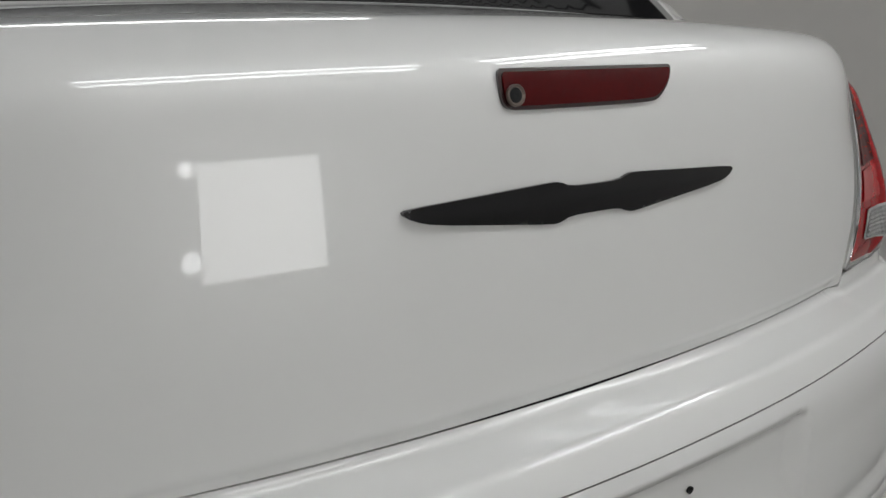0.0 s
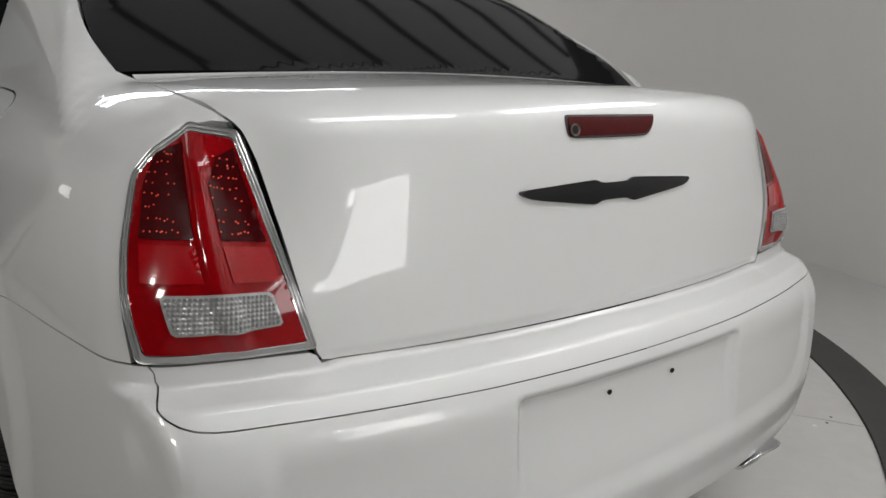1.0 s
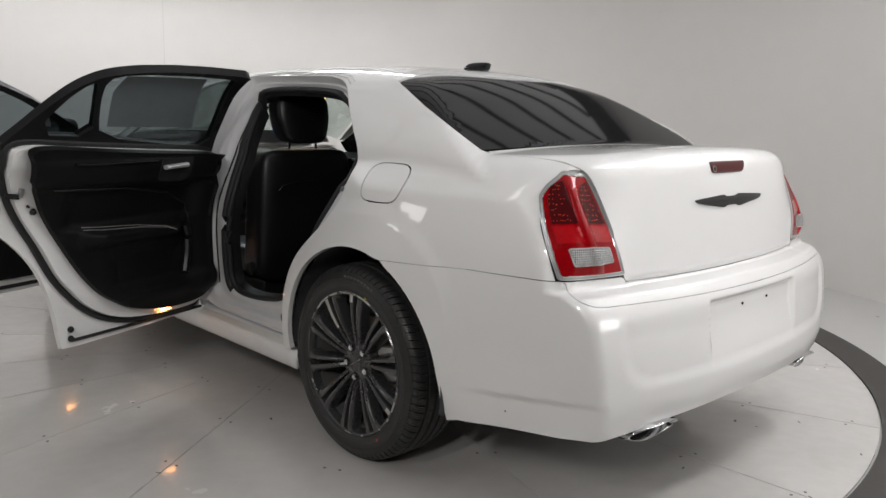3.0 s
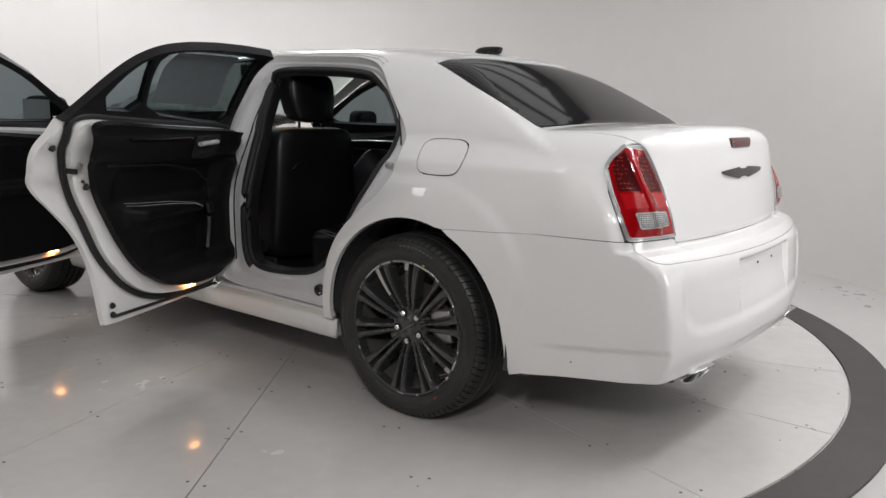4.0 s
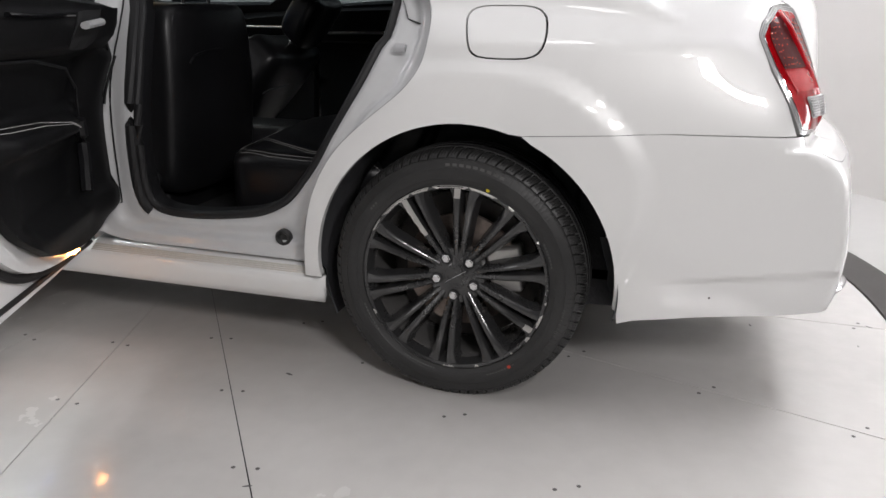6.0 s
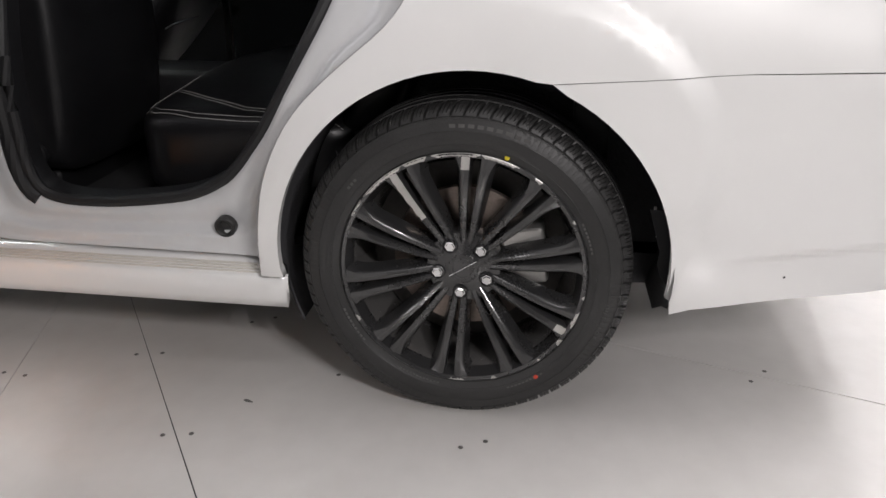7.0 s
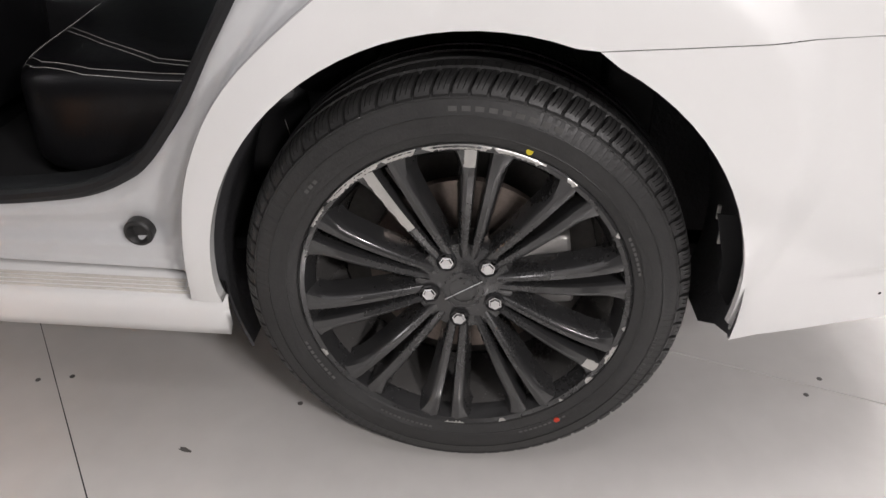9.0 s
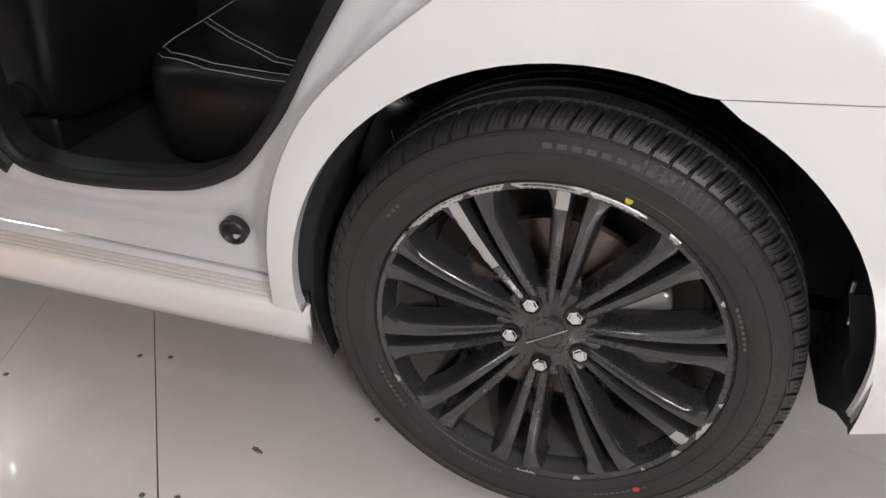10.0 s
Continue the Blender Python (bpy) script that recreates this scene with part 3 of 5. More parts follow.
sheet("rear_bumper", half + [(-2.5 - a, z) for a, z in half[::-1]][1:-1], rear_rays, PAINT, car, res=0.0125, lip=0.008)

# black sheets that stand in for shade behind the gaps, and the glossy edge of the far door openings
inner = [(0.43, 0.40), (0.40, 0.58), (0.33, 0.69), (0.22, 0.78), (0.10, 0.87), (0.07, 0.95), (0.064, 1.06), (0.10, 1.16), (0.26, 1.335), (0.43, 1.50), (0.17, 1.50), (-0.32, 1.235), (-0.76, 1.16), (-0.84, 0.80), (-0.44, 0.785), (-0.44, 0.74), (-0.2, 0.76)] + [(y * 1.02, z + 0.012) for y, z in ARCH if y > -0.17 and z > 0.40][::-1]
sheet("quarter_gap_shade", inner, side_rays, DARK, car, res=0.05, offset=-0.024, lip=0.002)
boot_gap = [(x, b) for x, b in ((-0.70, 0.74), (-0.70, 1.80), (0.70, 1.80), (0.70, 0.74))]
sheet("boot_gap_shade", boot_gap, lid_rays, DARK, car, res=0.05, offset=-0.026, lip=0.002)
bumper_gap = [(0.24, 0.74), (-0.35, 0.76), (-1.25, 0.745), (-1.25, 0.40), (-0.3, 0.33), (0.0, 0.30), (0.06, 0.5)]
sheet("bumper_gap_shade", bumper_gap + [(-2.5 - a, z) for a, z in bumper_gap[::-1]][1:-1], rear_rays, DARK, car, res=0.05, offset=-0.045, lip=0.002)

# rear window: dark privacy glass in a thin black edge
glass_edge = [(-0.406, 1.213), (-0.10, 1.365), (0.143, 1.503)] + [(y - 0.008, q) for y, q in rear_edge[1:-1]] + [(0.143, other(1.503)), (-0.10, other(1.365)), (-0.406, other(1.213))]
bottom = [(-0.424 + 0.018 * ((q - MID) / (MID - 1.213)) ** 2, q) for q in np.linspace(other(1.213), 1.213, 17)]
sheet("rear_window", glass_edge + bottom[1:-1], side_rays, PRIVACY, car, res=0.03, offset=-0.006, lip=0.006, label="dark tinted rear window")

# third brake light and winged badge on the lid
chm = soften([(-0.118, 1.084), (-0.123, 1.098), (-0.122, 1.122), (-0.115, 1.1225), (0.115, 1.1225), (0.123, 1.1225), (0.125, 1.119), (0.117, 1.102), (0.100, 1.086), (0.085, 1.0825), (0.02, 1.082), (-0.10, 1.082)], 2)


def lid_z(p):
    """(x, z) on the lid's rear face to the lid's flat places."""
    x, z = np.asarray(p, float).T
    y = lid_by_z(z) + 0.05 * np.abs(x / 0.62) ** 2.3
    return np.stack([x, np.where(z < 0.9, z, 0.9 + 0.5 * np.arctan2(z - 0.9, -(y + 0.55)))], 1)


RED = material("deep_red_lens", (0.07, 0.0008, 0.002), 0.07, spec=0.25, coat=0.1, coat_rough=0.02, vary=0.25, vary_scale=14)
BLACKEDGE = material("black_lens_edge", (0.02, 0.004, 0.005), 0.2, coat=1.0)
brake = sheet("third_brake_light", lid_z(chm), lid_rays, BLACKEDGE, car, res=0.008, offset=0.004, lip=0.008, label="slim red high-mounted brake light")
chm_in = [tuple(c + (p - c) * np.array([0.97, 0.80])) for c, p in ((chm.mean(0), q) for q in chm)]
sheet("red_lens", lid_z(chm_in), lid_rays, RED, brake, res=0.008, offset=0.0055, lip=0.004)
p0 = on_skin(lid_z([(-0.107, 1.096)]), lid_rays, 0.0055)[0]
n0 = normals(p0[None])[0]
cam_m = Matrix.Translation(p0) @ Vector(n0).to_track_quat("Z", "Y").to_matrix().to_4x4()
bm = lathe([(0.0, 0.0108), (0.003, 0.0108), (0.004, 0.0098), (0.002, 0.0085), (0.001, 0.0035), (0.0015, 0.0001)], 24)
bm.transform(cam_m @ pose(0, 0, 0, 0, -90, 0))
part("camera_ring", bm, DISC, brake, "small round reversing camera in a grey ring")
bm = lathe([(0.0018, 0.0001), (0.003, 0.0045), (0.002, 0.0075)], 20)
bm.transform(cam_m @ pose(0, 0, 0, 0, -90, 0))
part("camera_eye", bm, DARK, brake)

WING = [(0.0, 1.0025), (0.036, 1.003), (0.050, 1.0085), (0.062, 1.0092), (0.15, 1.0045), (0.232, 1.0), (0.239, 0.9965), (0.228, 0.989), (0.205, 0.983), (0.13, 0.974), (0.062, 0.966), (0.050, 0.9665), (0.036, 0.972), (0.0, 0.9725)]
wing = soften(WING + [(-x, z) for x, z in WING[-2:0:-1]], 1)


def wing_relief(w):
    x, b = w.T
    ridge = np.abs((b - 1.013) + 0.02 * np.abs(x)) / 0.02
    return 0.0045 + 0.0035 * np.clip(1 - ridge, 0, 1)


sheet("badge", lid_z(wing), lid_rays, BADGE, car, res=0.005, offset=wing_relief, lip=0.006, own=False, label="gloss black winged badge")

# tail lamps: chrome-edged housings with red lenses, a clear reversing lens and rows of small light dots
def lamp_point(s, z):
    """Across a lamp (0: side edge, 1: lid edge) at a height, in the bumper's flat places."""
    left = np.interp(z, [0.795, 0.87, 0.943, 1.022, 1.10], [-0.409, -0.382, -0.361, -0.348, -0.336])
    right = np.interp(z, [0.790, 0.874, 0.943, 1.01, 1.063, 1.095], [-0.640, -0.6095, -0.583, -0.556, -0.531, -0.513])
    return np.stack([left + (right - left) * s, z], -1)


def lamp_outline(grow, z0, z1, s0=0.0, s1=1.0):
    e = grow
    zs = np.linspace(z0, z1, 12)
    lft = [tuple(lamp_point(s0, z) + np.array([e, 0])) for z in zs if z < 1.02 or s0 > 0]
    rgt = [tuple(lamp_point(s1, z) - np.array([e, 0])) for z in zs[::-1]]
    chamfer = [(-0.349 + e, 1.026 + e * 0.4), (-0.373 + e * 0.8, 1.055 + e * 0.8), (-0.432 + e * 0.4, 1.094 + e)] if z1 > 1.05 else []
    loop = np.array(lft + chamfer + rgt)
    return [tuple(p) for p in soften(resample(loop, 0.02), 2)]


LAMP_FLOOR, LAMP_TOP = 0.793, 1.097


def ridge_of(w):
    a, z = w.T
    mid = lamp_point(np.full(len(z), 0.55), z)[:, 0]
    off = np.abs(a - mid)
    inner = step(z, 0.792, 0.830) * (1 - step(z, 1.035, 1.088))
    return (0.010 * np.clip(1 - off / 0.105, 0, 1) + 0.0075 * (1 - step(off, 0.006, 0.024))) * (0.25 + 0.75 * inner)


HOUSING = material("clear_lamp_edge", (0.40, 0.40, 0.385), 0.22, coat=1.0, rough_vary=0.1, vary_scale=30)
LENS_UP = material("red_lamp_lens", (0.30, 0.002, 0.005), 0.10, spec=0.25, coat=0.6, coat_rough=0.015, vary=0.3, vary_scale=16, bump=0.05, bump_scale=70)
LENS_MID = material("bright_red_reflector", (0.40, 0.003, 0.007), 0.16, coat=0.9, coat_rough=0.02, vary=0.2, vary_scale=22)
LENS_DARK = material("dark_red_bowl", (0.06, 0.001, 0.002), 0.30, spec=0.15, coat=0.25, coat_rough=0.02, vary=0.4, vary_scale=18)
LENS_CLEAR = material("clear_fluted_lens", (0.34, 0.34, 0.34), 0.14, metal=0.3, coat=0.6, vary=0.3, vary_scale=90)
DOT = material("light_dot", (0.90, 0.07, 0.03), 0.22, metal=0.2, coat=0.5)


def make_lamp(rays):
    body_ob = sheet("tail_lamp", lamp_outline(0.0025, LAMP_FLOOR, 1.09), rays, HOUSING, car, res=0.009, offset=lambda w: 0.003 + 0.8 * ridge_of(w), lip=0.02, own=False,
                    label="tall red tail lamp with chrome edge and clear reversing lens")
    lens = lamp_outline(-0.0105, LAMP_FLOOR + 0.010, 1.078)
    sheet("red_lens", lens, rays, LENS_UP, body_ob, res=0.006, offset=lambda w: 0.005 + ridge_of(w), lip=0.004, own=False)
    for grow, radius, mat in ((-0.0105, 0.0014, CHROME), (-0.0045, 0.0009, SATIN), (0.001, 0.0011, SATIN)):
        loop = np.array(lamp_outline(grow, LAMP_FLOOR + 0.010 * (grow < -0.01), 1.09 + 0.9 * grow))
        q = cast(*rays(loop))
        q = q + normals(q) * (0.0042 + 0.9 * ridge_of(loop))[:, None]
        part("lamp_bead", tube(q, radius, 6, closed=True), mat, body_ob, "thin bright bead round the lamp")
    for s0, s1 in ((0.13, 0.47), (0.63, 0.92)):
        sheet("dark_bowl", [tuple(lamp_point(s, z)) for s, z in ((s0, 0.945), (s0, 1.015), (s0 + 0.1, 1.052), (s1, 1.068), (s1, 0.945))], rays, LENS_DARK, body_ob, res=0.012,
              offset=lambda w: 0.0072 + ridge_of(w), lip=0.0005, own=False)
        sheet("reflector", [tuple(lamp_point(s, z)) for s, z in ((s0, 0.893), (s0, 0.938), (s1, 0.938), (s1, 0.893))], rays, LENS_MID, body_ob, res=0.012,
              offset=lambda w: 0.0072 + ridge_of(w), lip=0.0005, own=False)
    clear = [tuple(lamp_point(s, z)) for s, z in ((0.23, 0.834), (0.23, 0.876), (0.25, 0.880), (0.55, 0.880), (0.82, 0.880), (0.84, 0.876), (0.84, 0.838), (0.82, 0.834), (0.55, 0.831), (0.25, 0.830))]
    frame_ob = sheet("reversing_lens_frame", clear, rays, HOUSING, body_ob, res=0.012, offset=lambda w: 0.0080 + ridge_of(w), lip=0.001, own=False)
    c = np.array(clear).mean(0)
    sheet("reversing_lens", [tuple(c + (np.array(p) - c) * np.array([0.94, 0.86])) for p in clear], rays, LENS_CLEAR, body_ob, res=0.0016,
          offset=lambda w: 0.0088 + ridge_of(w) + 0.0032 * np.abs(np.sin(w[:, 0] * 540)) * np.abs(np.sin(w[:, 1] * 540)), lip=0.001, own=False, label="clear fluted reversing lens")
    verts, faces = [], []
    spots = []
    for row, z in enumerate((0.955, 0.968, 0.985, 0.998, 1.012, 1.025, 1.040, 1.052)):
        for s in list(np.linspace(0.16, 0.38, 9)) + list(np.linspace(0.64, 0.84, 9)):
            if z > 1.03 and s < 0.22 or random.random() < 0.4:
                continue
            spots.append(lamp_point(s + random.uniform(-0.014, 0.014), z + random.uniform(-0.002, 0.002)))
    spots = np.array(spots)
    p = cast(*rays(spots))
    n = normals(p)
    p = p + n * (0.0078 + ridge_of(spots))[:, None]
    for q, m in zip(p, n):
        t = np.cross(m, (0, 0, 1))
        t /= np.linalg.norm(t)
        u = np.cross(t, m)
        k = len(verts)
        verts += [q + (t * math.cos(w) + u * math.sin(w)) * 0.0015 for w in np.arange(6) * math.pi / 3] + [q + m * 0.0012]
        faces += [(k + i, k + (i + 1) % 6, k + 6) for i in range(6)]
    tagged(mesh_object("light_dots", verts, faces, DOT, body_ob), kind="stuff")
    return body_ob


def rear_rays_far(uv):
    o, d = rear_rays(uv)
    return o * np.array([-1, 1, 1]), d * np.array([-1, 1, 1])


make_lamp(rear_rays)
make_lamp(rear_rays_far)

# two small plate holes, parking scuffs, exhaust tips
for s in (-1, 1):
    p0 = on_skin([(-1.25 - s * 0.092, 0.655)], rear_rays, 0.0008)[0]
    bm = lathe([(0, 0.0001), (0, 0.0042), (-0.003, 0.0050)], 14)
    bm.transform(Matrix.Translation(p0) @ pose(0, 0, 0, 0, 0, -90) @ pose(0, 0, 0, 0, 0, 180))
    part("plate_hole", bm, DARK, car)
TIP = material("polished_exhaust_tip", (0.62, 0.62, 0.63), 0.10, metal=1.0, rough_vary=0.15, vary_scale=30)
for s in (-1, 1):
    def oval(y, k):
        return [(s * 0.555 + 0.104 * k * math.cos(t), y + 0.030 * max(0.0, s * math.cos(t)) ** 2, 0.323 + 0.032 * k * math.sin(t) + 0.004 * math.cos(t) * -s) for t in np.linspace(0, 2 * math.pi, 40, endpoint=False)]
    verts, faces = [], []
    rings = [oval(-0.70, 0.94), oval(-1.030, 1.0), oval(-1.038, 0.98), oval(-1.036, 0.93), oval(-0.97, 0.88), oval(-0.75, 0.86)]
    rings = [[(x, y + 0.022 * (0.322 - z) / 0.029 * (1 if i in (1, 2, 3) else 0), z) for x, y, z in r] for i, r in enumerate(rings)]
    for r in rings:
        verts += r
    for i in range(len(rings) - 1):
        faces += [(i * 40 + k, i * 40 + (k + 1) % 40, (i + 1) * 40 + (k + 1) % 40, (i + 1) * 40 + k) for k in range(40)]
    tip = mesh_object("exhaust_tip", verts, faces, TIP, car, "polished oval exhaust tip")
    # A black disc puts the shade inside the tip into colour.
    mesh_object("mouth_shade", [(s * 0.555 + 0.096 * math.cos(t), -0.975, 0.323 + 0.029 * math.sin(t)) for t in np.linspace(0, 2 * math.pi, 24, endpoint=False)], [tuple(range(24))], DARK, tip)

# underbody and wheel wells
def shell(name, profile, mat, smooth=True):
    """A length along y of an outline (x, z)."""
    verts, faces = [], []
    n = len(profile[0][1])
    for y, pts in profile:
        verts += [(x, y, z) for x, z in pts]
    for i in range(len(profile) - 1):
        faces += [(i * n + k, i * n + (k + 1) % n, (i + 1) * n + (k + 1) % n, (i + 1) * n + k) for k in range(n)]
    faces += [tuple(range(n)), tuple(range((len(profile) - 1) * n, len(profile) * n))]
    return mesh_object(name, verts, faces, mat, car, smooth=smooth)


part("underbody", block((-0.60, -0.95, 0.27), (0.60, 3.75, 0.34), 0.02), DARK, car)
part("rear_axle", tube([(-0.72, 0, 0.36), (-0.4, 0, 0.33), (0.4, 0, 0.33), (0.72, 0, 0.36)], 0.045), DARK, car)
for s in (-1, 1):
    for yc in (0.0, 3.05):
        verts, faces = [], []
        for x, end in ((0.60, 200), (0.76, 199), (0.82, 194), (0.88, 191), (0.908, 190)):
            k = 1.0 if x < 0.9 else 0.985
            pts = arc(0, 0.36, 0.438, 0.443, -24, end, 46)
            verts += [(s * (min(x, 0.865) if z < 0.33 and y > 0 else x), yc - 0.014 + y * k, 0.36 + (z - 0.36) * k) for y, z in pts]
        n = len(pts)
        for i in range(4):
            faces += [(i * n + k, i * n + k + 1, (i + 1) * n + k + 1, (i + 1) * n + k) for k in range(n - 1)]
        faces.append(tuple(range(n)))
        mesh_object("wheel_well", verts, faces, LINER_WELL, car, "black felt wheel-arch liner")

for y, z in ((-0.402, 0.482), (-0.412, 0.436)):
    part("liner_clip", block((-0.838, y - 0.003, z - 0.012), (-0.832, y + 0.003, z + 0.012), 0.0015, 2), STEEL, car, "small pale clip on the wheel-arch liner")
p0 = on_skin([(-0.68, 0.355)], side_rays, 0.0004)[0]
bm = lathe([(0.0, 0.0001), (0.0, 0.0026), (0.0004, 0.0030)], 10)
bm.transform(Matrix.Translation(p0) @ Vector(normals(p0[None])[0]).to_track_quat("-X", "Z").to_matrix().to_4x4())
part("paint_chip", bm, DARK, car)

# ---- the open doors on the driver's side ----
def swing(hx, hy, degrees):
    """A door shut, swung out about its upright hinge line."""
    return Matrix.Translation((hx, hy, 0)) @ Matrix.Rotation(radians(-degrees), 4, "Z") @ Matrix.Translation((-hx, -hy, 0))


def skin_tube(name, path, off, radius, mat, parent, closed=False, label="", segs=8, squash=1.0, rays=side_rays):
    pts = on_skin(resample(path, 0.03, closed), rays, off)
    return part(name, tube(pts, radius, segs, closed, squash), mat, parent, label)


def box_on(name, u, q, off, size, mat, parent, bevel=0.004, label="", turn=0.0):
    """A small rounded block that sits on the skin, size along (car length, up, out)."""
    p = on_skin([(u, q)], side_rays, off)[0]
    n = Vector(normals(p[None])[0])
    yv = Vector((0, 1, 0))
    yv = (yv - n * yv.dot(n)).normalized()
    m = Matrix((yv, n.cross(yv), n)).transposed().to_4x4()
    a, b, c = (s / 2 for s in size)
    return part(name, block((-a, -b, -c), (a, b, c), bevel, m=Matrix.Translation(p) @ m @ pose(0, 0, 0, 0, 0, turn)), mat, parent, label)


DOORTRIM = material("black_soft_door_trim", (0.0055, 0.0055, 0.006), 0.52, spec=0.20, bump=0.25, bump_scale=420, vary=0.2, vary_scale=5, rough_vary=0.2)
FLANGE = material("white_door_flange_paint", (0.80, 0.80, 0.79), 0.36, coat=0.6, vary=0.04, vary_scale=4.0, coat_rough=0.08)
HANDLE = material("silver_handle", (0.72, 0.72, 0.73), 0.30, metal=0.5, vary=0.05)
STICKER = material("window_paper", (0.10, 0.115, 0.12), 0.8, vary=0.1, vary_scale=20)


def make_door(name, edge, belt, glasses, trim, seal, relief, hinge, label):
    """edge: the door's whole outline (y, q); belt: where the metal ends and the black window frame begins."""
    edge = [tuple(p) for p in edge]
    low = [p for p in edge if p[1] <= np.interp(p[0], *zip(*belt))]
    high = [p for p in edge if p[1] > np.interp(p[0], *zip(*belt))]
    gap = max(range(1, len(low)), key=lambda i: abs(low[i][0] - low[i - 1][0]) + (low[i][1] > 0.8 < low[i - 1][1]))
    low = low[gap:] + low[:gap] + belt
    door = sheet(name, low, side_rays, PAINT, car, lip=0.028, res=0.03, label=label)
    sheet("inner_panel", low, side_rays, FLANGE, door, offset=-0.028, lip=0.004, flip=True, res=0.03, label="white painted inner door panel")
    frame_loop = high + belt[::-1]
    sheet("window_frame", frame_loop, side_rays, TRIM, door, holes=glasses, offset=-0.042, lip=0.032, flip=True, res=0.03, own=False, label="black window frame")
    for g in glasses:
        sheet("window_pane", [tuple(np.array(g).mean(0) + (np.array(p) - np.array(g).mean(0)) * 1.03) for p in g], side_rays, SIDE_GLASS, door, offset=-0.028, lip=0.004, res=0.05, label="lightly tinted side glass")
    shell_loop = soften(seal, 2)
    c = np.array([shell_loop[:, 0].mean() + 0.05, shell_loop[:, 1].mean()])
    shell_in = [tuple(c + (p - c) * 0.972) for p in shell_loop]
    sheet("door_shell", shell_in, side_rays, FLANGE, door, offset=-0.068, lip=0.040, flip=True, res=0.03)
    skin_tube("door_seal", shell_loop, -0.036, 0.0135, RUBBER, door, closed=True, label="black rubber door seal")
    panel = sheet("door_trim", soften(trim, 2), side_rays, DOORTRIM, door, offset=relief, lip=0.03, flip=True, res=0.013, own=False, label="black moulded door trim with leather insert")
    door.matrix_basis = swing(*hinge)
    return door, panel


rear_edge_loop = [(y + 0.004, q + 0.030 * float(step(q, 1.2, 1.5))) for y, q in cut] + [(0.75, 1.570), (0.95, 1.580), (1.18, 1.580), (1.226, 1.56), (1.234, 1.50), (1.236, 1.10), (1.238, 0.9), (1.238, 0.36), (1.225, 0.318), (0.9, 0.312), (0.466, 0.312)]
rear_belt = [(0.128, 1.155), (0.5, 1.15), (0.9, 1.115), (1.236, 1.09)]


def rear_relief(w):
    y, q = w.T
    d = -0.100 - 0.012 * step(q, 0.98, 1.02)
    arm = step(q, 0.70, 0.735) * (1 - step(q, 0.765, 0.80)) * step(y, 0.50, 0.62) * (1 - step(y, 0.98, 1.10))
    hollow = step(q, 0.79, 0.82) * (1 - step(q, 0.955, 0.99)) * step(y, 0.40, 0.50) * (1 - step(y, 1.08, 1.16))
    pocket = step(q, 0.47, 0.50) * (1 - step(q, 0.64, 0.70)) * step(y, 0.62, 0.74) * (1 - step(y, 1.04, 1.12))
    rim = step(q, 0.40, 0.46) * (1 - step(q, 0.50, 0.54)) * step(y, 0.6, 0.7)
    swell = 0.010 * np.sin(np.clip((q - 1.02) / 0.10, 0, 1) * math.pi)
    front = step(y, 1.08, 1.20) * (1 - step(q, 0.97, 1.03)) * step(q, 0.37, 0.47)      # a bulge beside the hinge, shaped to fit the camera's view
    return d - 0.042 * front - 0.050 * arm + 0.022 * hollow + 0.024 * pocket - 0.018 * rim - swell


REAR_TRIM = [(0.215, 1.175), (0.24, 1.11), (0.30, 0.99), (0.37, 0.86), (0.45, 0.73), (0.53, 0.60), (0.63, 0.49), (0.76, 0.415), (0.95, 0.375), (1.16, 0.375), (1.22, 0.41), (1.234, 0.55), (1.234, 0.90), (1.230, 1.085), (1.20, 1.118), (0.9, 1.135), (0.5, 1.165), (0.30, 1.185)]
REAR_SEAL = [(0.165, 1.16), (0.175, 1.08), (0.215, 0.97), (0.30, 0.84), (0.385, 0.71), (0.455, 0.58), (0.55, 0.46), (0.70, 0.375), (0.90, 0.345), (1.12, 0.338), (1.21, 0.35), (1.231, 0.42), (1.233, 0.75), (1.231, 1.09), (1.20, 1.12), (0.8, 1.14), (0.4, 1.165), (0.24, 1.18)]
REAR_PANES = [soften([(0.262, 1.205), (0.385, 1.425), (0.437, 1.472), (0.485, 1.37), (0.528, 1.193)], 1), soften([(0.555, 1.193), (0.51, 1.32), (0.470, 1.485), (0.54, 1.520), (0.64, 1.533), (0.80, 1.538), (1.10, 1.540), (1.178, 1.528), (1.200, 1.30), (1.205, 1.13), (0.95, 1.145)], 1)]
rear_door, rear_trim = make_door("rear_door", rear_edge_loop, rear_belt, REAR_PANES, REAR_TRIM, REAR_SEAL, rear_relief, (-0.87, 1.25, 67.4), "white rear door standing open with black trim")
# on the rear door's inside
p_handle = [(0.842, 1.052), (1.005, 1.048), (1.022, 1.068), (1.016, 1.104), (0.842, 1.108), (0.828, 1.080)]
sheet("handle_bowl", soften(p_handle, 2), side_rays, DARK, rear_door, offset=lambda w: rear_relief(w) - 0.003, lip=0.003, flip=True, res=0.012, own=False)
skin_tube("door_handle", [(0.838, 1.076), (0.90, 1.075), (0.965, 1.074)], -0.142, 0.0125, HANDLE, rear_door, label="satin silver inner door handle", squash=0.8)
for dq in (0.0, 0.010):
    pts = resample([(0.535, 0.797 + dq), (0.62, 0.790 + dq), (0.80, 0.782 + dq * 0.8), (0.93, 0.768 + dq * 0.5), (0.99, 0.745 + dq * 0.2)], 0.02, False)
    q3 = cast(*side_rays(pts))
    q3 = q3 + normals(q3) * (rear_relief(pts) - 0.0045)[:, None]
    part("stitching", tube(q3, 0.0011, 6), THREAD, rear_door, "white stitched seam")
